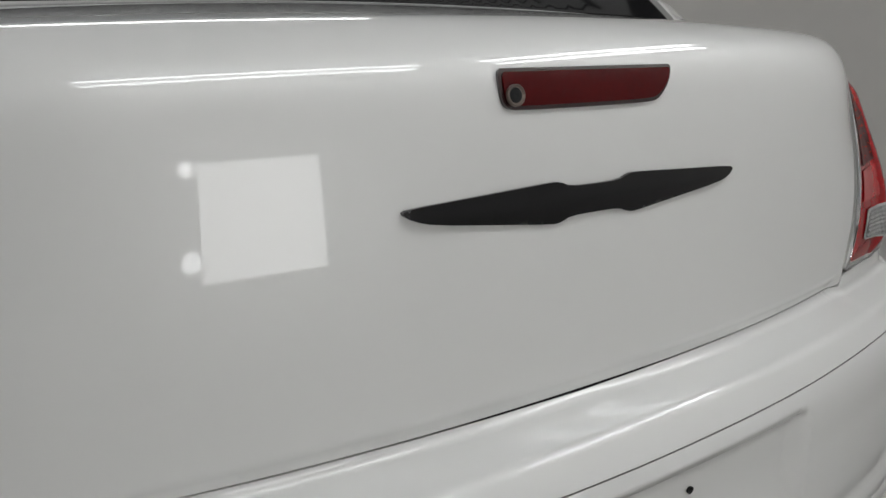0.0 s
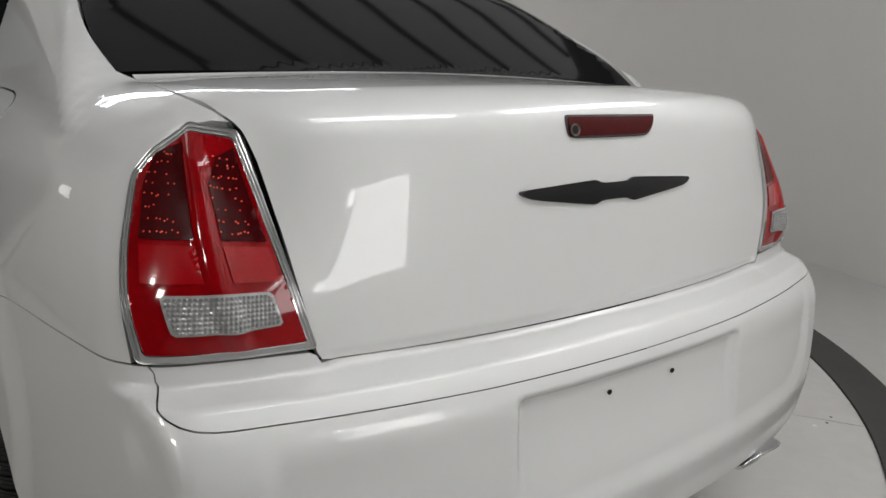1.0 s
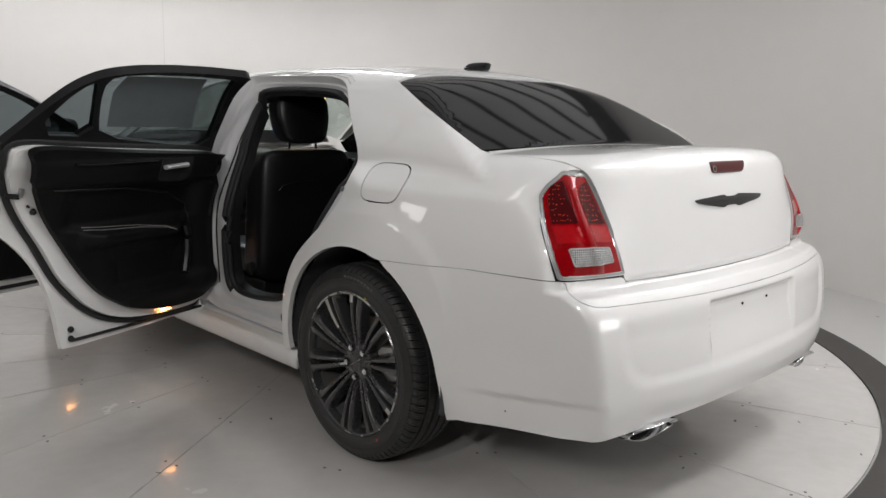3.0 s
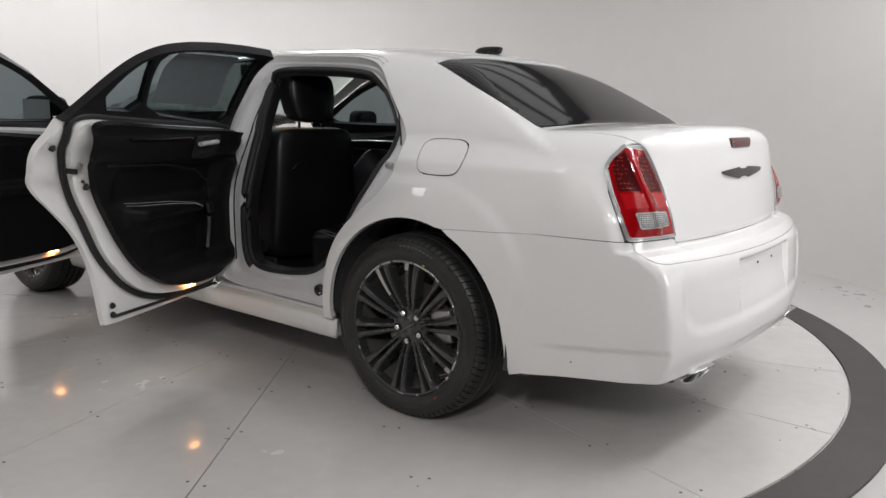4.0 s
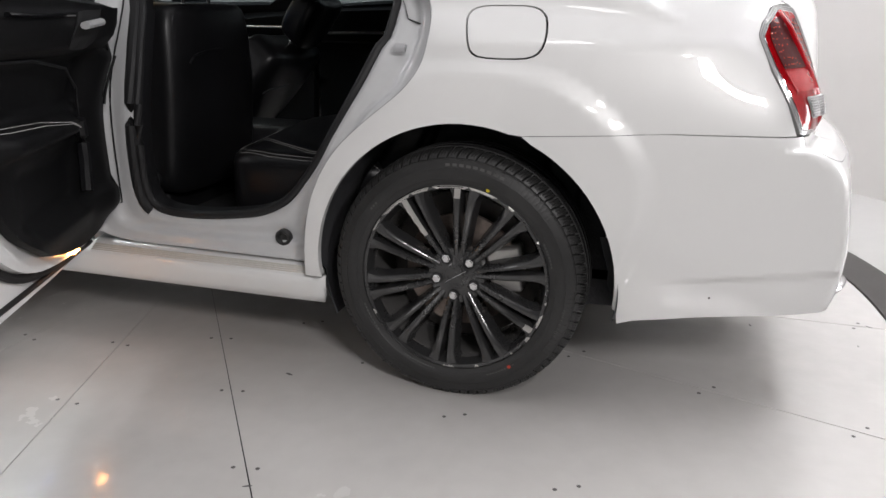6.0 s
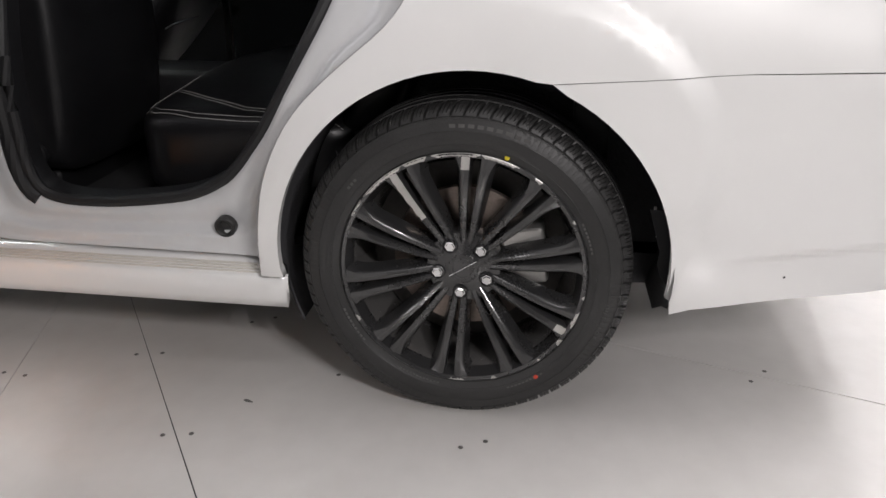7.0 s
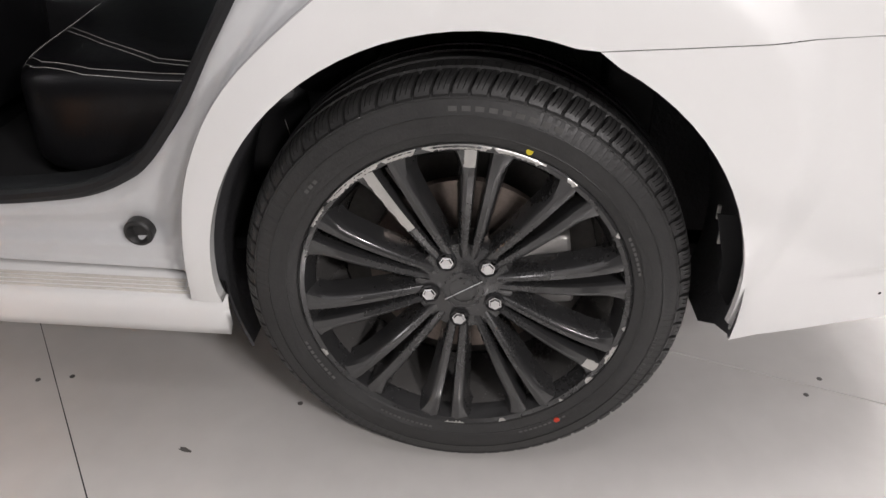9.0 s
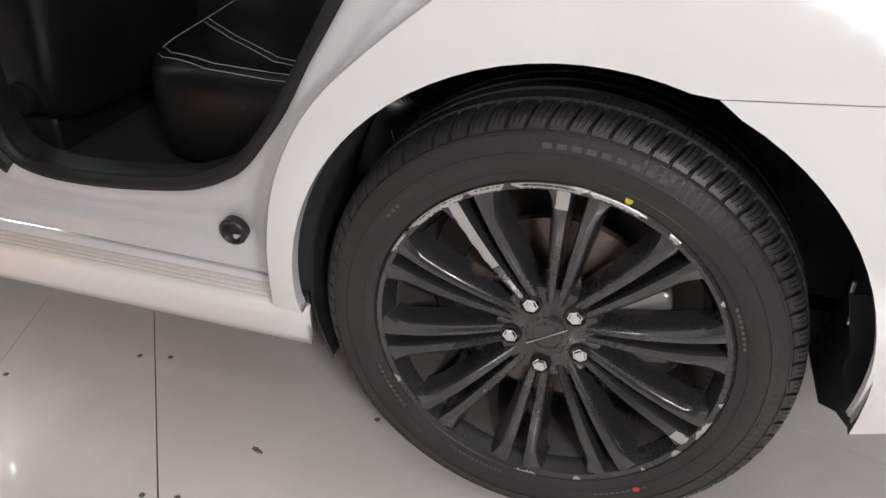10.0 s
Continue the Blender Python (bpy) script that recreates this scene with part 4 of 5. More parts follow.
skin_tube("trim_strip", [(0.40, 1.104), (0.6, 1.095), (0.80, 1.085)], -0.122, 0.009, BADGE, rear_door, squash=0.6)
skin_tube("trim_ridge", [(0.36, 1.0), (0.7, 0.985), (0.95, 0.945), (1.08, 0.87), (1.11, 0.78), (1.12, 0.62)], -0.106, 0.004, LEATHER, rear_door)
skin_tube("pull_edge", [(1.188, 1.0), (1.192, 0.9), (1.190, 0.80)], -0.158, 0.0045, LEATHER, rear_door, label="dull trim edge")
skin_tube("door_pull", [(1.065, 0.53), (1.085, 0.60), (1.10, 0.70), (1.085, 0.755)], -0.118, 0.018, LEATHER, rear_door)
skin_tube("lower_strip", [(0.50, 0.340), (0.8, 0.334), (1.235, 0.325)], -0.034, 0.0085, RUBBER, rear_door, label="black lower weatherstrip", squash=0.8)
box_on("latch", 0.225, 0.972, -0.074, (0.060, 0.018, 0.012), DARK, rear_door, label="black door latch", turn=8)
box_on("latch_claw", 0.255, 0.985, -0.076, (0.016, 0.034, 0.016), SATIN, rear_door)
for y, q, off in ((0.145, 1.055, -0.034), (0.325, 0.90, -0.072), (0.505, 0.385, -0.034), (0.50, 0.348, -0.036), (0.30, 0.925, -0.070)):
    p0 = on_skin([(y, q)], side_rays, off)[0]
    n0 = Vector(normals(p0[None])[0])
    r0 = 0.0115 if q != 0.925 else 0.005
    bm = lathe([(0.0, r0 * 1.15), (0.004, r0), (0.010, r0 * 0.8), (0.012, 0.0001)], 18)
    bm.transform(Matrix.Translation(p0) @ n0.to_track_quat("-X", "Z").to_matrix().to_4x4())
    part("rubber_stop", bm, RUBBER, rear_door)
sheet("window_paper", [(0.585, 1.235), (0.545, 1.40), (0.555, 1.50), (0.985, 1.512), (1.06, 1.23)], side_rays, STICKER, rear_door, offset=-0.034, lip=0.001, flip=True, res=0.05, label="dark paper sheet stuck inside the window")

front_loop = [(1.244, 0.318), (1.243, 0.9), (1.243, 1.10), (1.245, 1.50), (1.30, 1.545), (1.55, 1.492), (1.78, 1.392), (2.05, 1.242), (2.29, 1.095), (2.37, 1.03), (2.405, 0.9), (2.425, 0.6), (2.425, 0.318), (1.8, 0.312)]
front_belt = [(1.243, 1.09), (1.7, 1.075), (2.31, 1.075)]


def front_relief(w):
    y, q = w.T
    arm = step(q, 0.70, 0.735) * (1 - step(q, 0.765, 0.80)) * step(y, 1.42, 1.55)
    return -0.100 - 0.045 * arm - 0.012 * step(q, 0.98, 1.02)


FRONT_TRIM = [(1.33, 1.09), (1.32, 0.8), (1.34, 0.5), (1.42, 0.40), (1.8, 0.385), (2.2, 0.39), (2.33, 0.45), (2.36, 0.7), (2.34, 0.98), (2.24, 1.075), (1.7, 1.085)]
FRONT_SEAL = [(1.27, 1.10), (1.268, 0.8), (1.28, 0.45), (1.36, 0.355), (1.8, 0.345), (2.25, 0.345), (2.38, 0.42), (2.40, 0.7), (2.37, 1.0), (2.27, 1.09), (1.7, 1.10)]
FRONT_PANES = [soften([(1.32, 1.115), (1.32, 1.495), (1.36, 1.505), (1.56, 1.450), (1.78, 1.352), (2.03, 1.205), (2.17, 1.115), (1.8, 1.108)], 1)]
front_door, _ = make_door("front_door", front_loop, front_belt, FRONT_PANES, FRONT_TRIM, FRONT_SEAL, front_relief, (-0.88, 2.40, 68), "white front door standing open with black trim")
box_on("red_reflector", 2.10, 0.56, -0.112, (0.035, 0.035, 0.006), material("red_reflector", (0.55, 0.01, 0.02), 0.2, coat=1.0), front_door, label="small round red door reflector")
p0 = on_skin([(2.12, 1.10)], side_rays, 0.0)[0]
part("door_mirror", cushion((0.21, 0.12, 0.15), 4, 8, lambda x, y, z: (x + p0[0] - 0.10, y + p0[1] + 0.02, z + p0[2] + 0.05)), TRIM, front_door, "black folding door mirror")
part("mirror_glass", block((p0[0] - 0.19, p0[1] - 0.045, p0[2] - 0.005), (p0[0] - 0.02, p0[1] - 0.039, p0[2] + 0.105), 0.002), CHROME, front_door)

# ---- door frame of the body: painted jamb, seal and sill ----
PAIRS = [(0.458, 0.330, 0.60, 0.482), (0.45, 0.44, 0.545, 0.515), (0.425, 0.56, 0.475, 0.60), (0.36, 0.685, 0.415, 0.70), (0.255, 0.785, 0.365, 0.80), (0.135, 0.875, 0.32, 0.91), (0.10, 0.95, 0.285, 1.0), (0.094, 1.06, 0.245, 1.12),
         (0.125, 1.145, 0.243, 1.175), (0.20, 1.225, 0.285, 1.24), (0.29, 1.325, 0.36, 1.34), (0.375, 1.425, 0.42, 1.42), (0.46, 1.488, 0.50, 1.468), (0.58, 1.52, 0.60, 1.492), (0.9, 1.533, 0.85, 1.507), (1.2, 1.545, 1.10, 1.507)]
PAIRS += [(1.235, 1.50, 1.15, 1.44), (1.235, 1.2, 1.11, 1.2), (1.235, 0.9, 1.055, 0.9), (1.235, 0.6, 1.07, 0.6), (1.235, 0.40, 1.06, 0.465), (1.20, 0.330, 1.0, 0.425), (0.9, 0.328, 0.85, 0.425), (0.60, 0.328, 0.68, 0.45), (0.50, 0.328, 0.63, 0.468)]


def loft_on_skin(name, loops, mat, parent, label=""):
    verts, faces = [], []
    n = len(loops[0][0])
    for uv, off in loops:
        verts += list(on_skin(uv, side_rays, off))
    for i in range(len(loops) - 1):
        faces += [(i * n + k, i * n + (k + 1) % n, (i + 1) * n + (k + 1) % n, (i + 1) * n + k) for k in range(n)]
    return mesh_object(name, verts, faces, mat, parent, label)


pairs = soften(np.array(PAIRS), 2)
outer_uv, inner_uv = pairs[:, :2], pairs[:, 2:]
JAMB_STEPS = ((0.0, -0.003), (0.02, -0.042), (0.06, -0.058), (0.12, -0.062), (0.26, -0.064), (0.32, -0.067), (0.37, -0.076), (0.42, -0.087), (0.48, -0.093), (0.56, -0.094), (0.66, -0.091), (0.76, -0.090), (0.86, -0.094), (0.93, -0.102), (1.0, -0.114))
shallow = 1 - 0.45 * step(inner_uv[:, 1], 1.40, 1.47)         # flatter along the roof rail
tucked = -0.052 * step(outer_uv[:, 0], 0.468, 0.49) * (1 - step(outer_uv[:, 1], 0.352, 0.375))
loft_on_skin("door_jamb", [(outer_uv + (inner_uv - outer_uv) * k, (np.minimum(o, tucked) * shallow)[:, None]) for k, o in JAMB_STEPS], SHADED_JAMB, car, "white painted rear door frame, darkened for shade")
# A thin grey line along the frame's lip stands in for its shading.
EDGE_SHADE = material("grey_edge_shade", (0.36, 0.36, 0.36), 0.6, vary=0.1)
lip_line = outer_uv + (inner_uv - outer_uv) * 0.012
lip_line = lip_line[1:int(np.argmax(outer_uv[:, 0] > 0.60))]
part("frame_edge_shade", tube(on_skin(lip_line, side_rays, -0.0045), 0.0028, 8), EDGE_SHADE, car)
for rise, radius in ((0.012, 0.0030), (0.030, 0.0022)):
    rail = [(y - rise * 0.5, q + rise) for y, q in ((0.40, 1.450), (0.46, 1.492), (0.58, 1.522), (0.9, 1.533), (1.22, 1.543))]
    part("roof_moulding", tube(on_skin(resample(rail, 0.03, False), side_rays, 0.001), radius, 8), SHADED_JAMB, car, "thin roof drip moulding")
part("body_seal", tube(on_skin(inner_uv, side_rays, (-0.106 * shallow)[:, None]), 0.014, 10, True), RUBBER, car, "black rubber seal round the rear door opening")
pillar_side = outer_uv[:, 0] > 1.21
strip_uv = (inner_uv + (outer_uv - inner_uv) * 0.13)[pillar_side]
part("pillar_seal", tube(on_skin(strip_uv, side_rays, -0.100), 0.019, 10), RUBBER, car, "black rubber strip along the door pillar")
cen = np.array([0.72, 0.95])
loft_on_skin("opening_trim", [(inner_uv + (cen - inner_uv) * k, (o * shallow)[:, None]) for k, o in ((0.0, -0.109), (0.018, -0.13), (0.024, -0.16))], TRIM, car, "black plastic trim inside the door opening")
p0 = on_skin([(0.566, 0.392)], side_rays, -0.073)[0]
n0 = Vector(normals(p0[None])[0])
bm = lathe([(-0.012, 0.026), (0.004, 0.0258), (0.007, 0.0235), (0.0075, 0.0195), (0.004, 0.0165), (-0.006, 0.0135), (-0.007, 0.0001)], 28)
bm.transform(Matrix.Translation(p0) @ n0.to_track_quat("-X", "Z").to_matrix().to_4x4() @ Matrix.Diagonal((-1, 1, 1, 1)))
part("body_plug", bm, TYRE, car, "round black rubber plug in the sill")
box_on("striker", 0.20, 1.0, -0.066, (0.035, 0.022, 0.014), SATIN, car, label="steel door striker")
SILL = [(-0.80, 0.225), (-0.872, 0.213), (-0.888, 0.222), (-0.899, 0.245), (-0.904, 0.280), (-0.903, 0.300), (-0.898, 0.307), (-0.894, 0.309), (-0.885, 0.314), (-0.876, 0.319), (-0.868, 0.324), (-0.862, 0.328), (-0.845, 0.332), (-0.80, 0.333)]
shell("sill", [(y, [(x - dx, z) for x, z in SILL]) for y, dx in ((0.407, -0.012), (0.412, 0.0), (0.46, 0.0), (1.2, 0.0), (2.0, 0.0), (2.60, 0.0))], PAINT)["label"] = "white ribbed door sill"
for v in next(o for o in car.children if o.name == "sill").data.vertices:
    if v.co.y < 0.42 and v.co.x > -0.885:
        v.co.y = 0.445
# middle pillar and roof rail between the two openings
loft_on_skin("middle_pillar", [([(1.235, q) for q in np.linspace(1.53, 0.33, 20)] + [(1.25, q) for q in np.linspace(0.33, 1.53, 20)], o) for o in (-0.03, -0.10)], SHADED_JAMB, car, "white painted pillar between the doors, darkened for shade")
loft_on_skin("pillar_trim", [([(1.15, q) for q in np.linspace(1.46, 0.45, 20)] + [(1.28, q) for q in np.linspace(0.45, 1.46, 20)], o) for o in (-0.085, -0.14)], TRIM, car)

TREAD = material("beige_sill_tread", (0.60, 0.575, 0.53), 0.5, vary=0.12, vary_scale=14)
for k in range(4):
    x, z = -0.893 + 0.0066 * k, 0.3102 + 0.0041 * k
    part("tread_rib", block((x - 0.0017, 0.47, z - 0.005), (x + 0.0017, 1.235, z + 0.0022), 0.001, 2), TREAD, car, "dull beige sill tread rib")

# ---- wheels ----
# Black barrel paint is lightened to put light inside the rim into its colour.
BARREL = material("lit_barrel_paint", (0.11, 0.107, 0.104), 0.26, metal=0.25, coat=0.5, rough_vary=0.15, vary_scale=20, vary=0.15)
SHIELD = material("grey_dust_shield", (0.09, 0.085, 0.08), 0.5, metal=0.5, vary=0.3, vary_scale=14)
def make_wheel():
    """A black twenty-spoke alloy wheel with its tyre; the axle along x, outer face towards -x, the tyre's middle at the origin."""
    verts, faces = [], []

    def add(bm):
        k = len(verts)
        bm.verts.index_update()
        verts.extend([tuple(v.co) for v in bm.verts])
        faces.extend([tuple(k + v.index for v in f.verts) for f in bm.faces])
        bm.free()
    # rim barrel and lip
    add(lathe([(-0.104, 0.2645), (-0.112, 0.268), (-0.116, 0.264), (-0.113, 0.257), (-0.098, 0.252), (-0.085, 0.246), (-0.05, 0.238), (0.03, 0.225), (0.10, 0.225), (0.11, 0.25), (0.112, 0.262)], 120))
    # hub: a low dome with a flat middle
    add(lathe([(-0.03, 0.085), (-0.062, 0.088), (-0.078, 0.080), (-0.083, 0.060), (-0.085, 0.040), (-0.087, 0.036), (-0.089, 0.030), (-0.0895, 0.0001)], 60))
    wheel_ob = mesh_object("wheel", verts, faces, RIM, None, "black multi-spoke alloy wheel with chipped paint")
    me = wheel_ob.data
    bm = bmesh.new()
    bm.from_mesh(me)
    bmesh.ops.recalc_face_normals(bm, faces=bm.faces)
    for e in bm.edges:
        e.smooth = len(e.link_faces) == 2 and e.calc_face_angle(0) < radians(32)
    bm.to_mesh(me)
    bm.free()

    # twenty spokes in ten pairs; one mesh for each side of a pair, turned into place
    def spoke_row(u, s):
        r = 0.058 + (0.2585 - 0.058) * u
        half_w = 0.0068 + 0.0044 * u ** 1.1
        ang = s * (half_w * 1.08 + 0.0012 + 0.0085 * u) / r
        face = -0.083 - 0.027 * math.sin(u * math.pi * 0.60) - 0.004 * u
        return r, ang, half_w, face

    for s in (-1, 1):
        sv, sf = [], []
        for i in range(19):
            u = i / 18
            r, ang, hw, face = spoke_row(u, s)
            deep = 0.048 - 0.008 * u
            c, d = math.cos(ang), math.sin(ang)
            wide = 1.0 + 1.1 * max(0.0, (u - 0.80) / 0.20) ** 2      # spreads into the rim
            for x, o in ((face + deep, -1.22), (face + 0.013, -1.06), (face + 0.0040, -0.96), (face + 0.0012, -0.80), (face - 0.0012, 0.10), (face + 0.0006, 0.62),
                         (face + 0.0036, 0.96 * wide), (face + 0.0140, 1.30 * wide), (face + 0.028, 1.62 * wide), (face + deep, 1.95 * wide)):
                sv.append((x, r * c - s * o * hw * d, r * d + s * o * hw * c))
        for i in range(18):
            sf += [(i * 10 + j, i * 10 + (j + 1) % 10, (i + 1) * 10 + (j + 1) % 10, (i + 1) * 10 + j) for j in range(10)]
        first = None
        for k in range(10):
            if first is None:
                first = mesh_object("spoke", sv, sf, RIM, wheel_ob)
                bm = bmesh.new()
                bm.from_mesh(first.data)
                bmesh.ops.recalc_face_normals(bm, faces=bm.faces)
                for e in bm.edges:
                    e.smooth = len(e.link_faces) == 2 and e.calc_face_angle(0) < radians(33)
                bm.to_mesh(first.data)
                bm.free()
                ob3 = first
            else:
                ob3 = new("spoke", first.data)
                ob3.parent = wheel_ob
            ob3.matrix_basis = Matrix.Rotation(radians(60.2 + 36 * k), 4, "X")

    # tyre: rounded sidewalls with raised rings, ribs and grooved shoulder blocks
    prof = [(-0.103, 0.262), (-0.114, 0.270), (-0.1195, 0.283), (-0.1205, 0.2845), (-0.1215, 0.286), (-0.1235, 0.300), (-0.1225, 0.312), (-0.1220, 0.3125), (-0.1225, 0.3135), (-0.1185, 0.327), (-0.1145, 0.336), (-0.1140, 0.3385), (-0.110, 0.341),
            (-0.107, 0.346), (-0.102, 0.352), (-0.094, 0.3575), (-0.083, 0.3605), (-0.066, 0.3625), (-0.063, 0.3625), (-0.061, 0.3545), (-0.054, 0.3545), (-0.052, 0.3632), (-0.024, 0.3640), (-0.022, 0.356), (-0.014, 0.356), (-0.012, 0.3640)]
    prof = prof + [(-x, r) for x, r in prof[::-1]]
    np_, v2, f2 = len(prof), [], []
    # one block of the tread: a deep cross groove and two thin sipes
    PITCH = ((0.0, 0.0), (0.02, 1.0), (0.19, 1.0), (0.21, 0.0), (0.41, 0.0), (0.42, 0.4), (0.45, 0.4), (0.46, 0.0), (0.71, 0.0), (0.72, 0.4), (0.75, 0.4), (0.76, 0.0))
    blocks = 80
    n_seg = blocks * len(PITCH)
    for k in range(n_seg):
        at, cut_in = PITCH[k % len(PITCH)]
        for i, (x, r) in enumerate(prof):
            j = min(i, np_ - 1 - i)
            t = 2 * math.pi / blocks * (k // len(PITCH) + at + 0.10 * max(0, j - 13) * (1 if i == j else -1))
            if 12 <= j <= 17:
                r -= cut_in * (0.009 if j > 13 else 0.006 if j == 13 else 0.004) * (1 if cut_in == 1 or j > 13 else 0)
            elif j >= 21 and cut_in < 1:
                r -= cut_in * 0.006
            if 9 <= j <= 10 and (k // 96) % 5 in (0, 3) and k % 6 < 3:
                x += 0.0006 if x < 0 else -0.0006
            v2.append((x, r * math.cos(t), r * math.sin(t)))
    for k in range(n_seg):
        a, b = k * np_, ((k + 1) % n_seg) * np_
        f2 += [(a + i, a + i + 1, b + i + 1, b + i) for i in range(np_ - 1)]
    tyre = mesh_object("tyre", v2, f2, TYRE, wheel_ob, "black tyre with grooved shoulder blocks")
    bm = bmesh.new()
    bm.from_mesh(tyre.data)
    for e in bm.edges:
        e.smooth = len(e.link_faces) < 2 or e.calc_face_angle(0) < radians(26)
    bm.to_mesh(tyre.data)
    bm.free()
    bm = lathe([(-0.02, 0.05), (-0.02, 0.165), (-0.008, 0.167), (-0.008, 0.05)], 64)
    part("brake_disc", bm, DISC, wheel_ob, "worn brown iron brake disc")
    bm = block((-0.052, 0.085, -0.065), (0.03, 0.178, 0.065), 0.012, m=pose(0, 0, 0, 172, 0, 0))
    part("brake_caliper", bm, STEEL, wheel_ob, "grey brake caliper")
    bm = lathe([(0.035, 0.0001), (0.035, 0.222)], 48)
    part("dust_shield", bm, SHIELD, wheel_ob, "dull grey dust shield")
    bm = lathe([(-0.086, 0.2440), (-0.05, 0.2362), (0.03, 0.2232)], 96)
    part("barrel", bm, BARREL, wheel_ob, "satin inner barrel of the wheel, lightened for light inside")
    for x, r in ((-0.1232, 0.3128), (-0.1208, 0.2852), (-0.1150, 0.3362)):
        part("sidewall_ring", tube([(x, r * math.cos(t), r * math.sin(t)) for t in np.linspace(0, 2 * math.pi, 120, endpoint=False)], 0.0007, 6, closed=True), TYRE, wheel_ob)
    for k in range(5):
        t = math.radians(60.2 + 72 * k)
        c = (0.0575 * math.cos(t), 0.0575 * math.sin(t))
        bm = lathe([(-0.080, 0.0165), (-0.0845, 0.0165), (-0.0850, 0.0150), (-0.074, 0.0140), (-0.073, 0.0001)], 24)
        bm.transform(Matrix.Translation((-0.0035, *c)))
        part("lug_pocket", bm, DARK, wheel_ob)
        bm = bmesh.new()
        bmesh.ops.create_cone(bm, cap_ends=True, segments=6, radius1=0.0118, radius2=0.0118, depth=0.026)
        bmesh.ops.bevel(bm, geom=[e for e in bm.edges if all(v.co.z > 0 for v in e.verts)], offset=0.003, segments=3, affect="EDGES")
        bm.transform(Matrix.Translation((-0.080, *c)) @ pose(0, 0, 0, 0, -90, 0) @ pose(0, 0, 0, 0, 0, 17 * k))
        part("lug_nut", bm, CHROME, wheel_ob, "bright hexagonal lug nut")
    # centre cap: a raised ring crossed by a thin wing line
    for r in (0.0335, 0.0225):
        bm = tube([(-0.0905, r * math.cos(t), r * math.sin(t)) for t in np.linspace(0, 2 * math.pi, 48, endpoint=False)], 0.0007, 6, closed=True)
        part("cap_ring", bm, RIM, wheel_ob)
    bm = tube([(-0.091, 0.030 * u, -0.019 * u) for u in np.linspace(-1, 1, 16)], 0.0009, 6)
    part("cap_wing", bm, SATIN, wheel_ob)

    # where the black paint has peeled off the alloy: ragged patches along the lip and on two spokes
    def patch(a0, a1, r0, r1, ragged, seed):
        """a ragged piece of the lip's face between two angles, in degrees as seen from outside, from the front upwards."""
        rng = random.Random(seed)
        n = max(3, int((a1 - a0) * 1.6))
        pv, pf = [], []
        for i in range(n + 1):
            a = radians(a0 + (a1 - a0) * i / n)
            end = min(i, n - i) / n * 6
            inn = r0 + ragged * rng.random() + (r1 - r0) * max(0, 1 - end) * 0.7
            for r in (inn, (inn + r1) / 2, r1):
                x = np.interp(r, [0.248, 0.252, 0.257, 0.264, 0.268], [-0.0975, -0.099, -0.1135, -0.1165, -0.1125]) - 0.0006
                pv.append((x, r * math.cos(a), r * math.sin(a)))
        for i in range(n):
            for j in range(2):
                pf.append((i * 3 + j, i * 3 + j + 1, i * 3 + 4 + j, i * 3 + 3 + j))
        mesh_object("bare_patch", pv, pf, STEEL, wheel_ob, "peeled paint showing bare alloy")
    for i, (a0, a1, r0) in enumerate(((76, 98, 0.2525), (98, 116, 0.258), (38, 62, 0.257), (26, 36, 0.260), (62, 74, 0.256), (330, 334, 0.257), (196, 206, 0.2575), (188, 190, 0.258), (124, 128, 0.258), (228, 230, 0.257), (268, 276, 0.259), (252, 255, 0.257), (150, 152, 0.258), (213, 217, 0.257))):
        patch(a0, a1, r0, 0.2665, 0.004, 5 + i)

    def spoke_patch(k, s, u0, u1, w0, w1):
        pv, pf = [], []
        m = 14
        rng = random.Random(40 + k)
        for i in range(m + 1):
            r, ang, hw, face = spoke_row(u0 + (u1 - u0) * i / m, s)
            ang += radians(60.2 + 36 * k)
            c, d = math.cos(ang), math.sin(ang)
            for o in (w0 * hw * 0.86 + 0.002 * rng.random(), 0.0, w1 * hw * 0.86):
                pv.append((face - 0.0014 + 0.0014 * abs(o) / hw, r * c - o * d, r * d + o * c))
        for i in range(m):
            pf += [(3 * i + j, 3 * i + j + 1, 3 * i + 4 + j, 3 * i + 3 + j) for j in range(2)]
        mesh_object("bare_patch", pv, pf, STEEL, wheel_ob)
    spoke_patch(0, -1, 0.42, 1.0, -0.9, 1.0)
    spoke_patch(1, -1, 0.86, 1.0, -1.0, 1.0)
    spoke_patch(4, 1, 0.88, 1.0, -1.0, 1.0)

    # moulded writing on the sidewall
    def letters(text, r, middle, size, mat, spread):
        """Raised letters set along a circle, reading from outside."""
        for i, ch in enumerate(text):
            if ch == " ":
                continue
            cu = bpy.data.curves.new("letter", "FONT")
            cu.body, cu.size, cu.align_x, cu.align_y, cu.extrude = ch, size, "CENTER", "CENTER", 0.0005
            tmp = bpy.data.objects.new("letter", cu)
            me2 = bpy.data.meshes.new_from_object(tmp)
            bpy.data.objects.remove(tmp)
            a = radians(middle + (i - (len(text) - 1) / 2) * spread)
            ob2 = new("letter", me2)
            me2.materials.append(mat)
            ob2.parent = wheel_ob
            # text plane faces -x; its up points outwards
            up = Vector((0, math.cos(a), math.sin(a)))
            nrm = Vector((-1, 0, 0))
            right = up.cross(nrm)
            m3 = Matrix((right, up, nrm)).transposed().to_4x4()
            ob2.matrix_basis = Matrix.Translation((-0.1232 if r < 0.305 else -0.1222, r * math.cos(a), r * math.sin(a))) @ m3
    MOULD = material("moulded_letter_rubber", (0.075, 0.074, 0.072), 0.45)
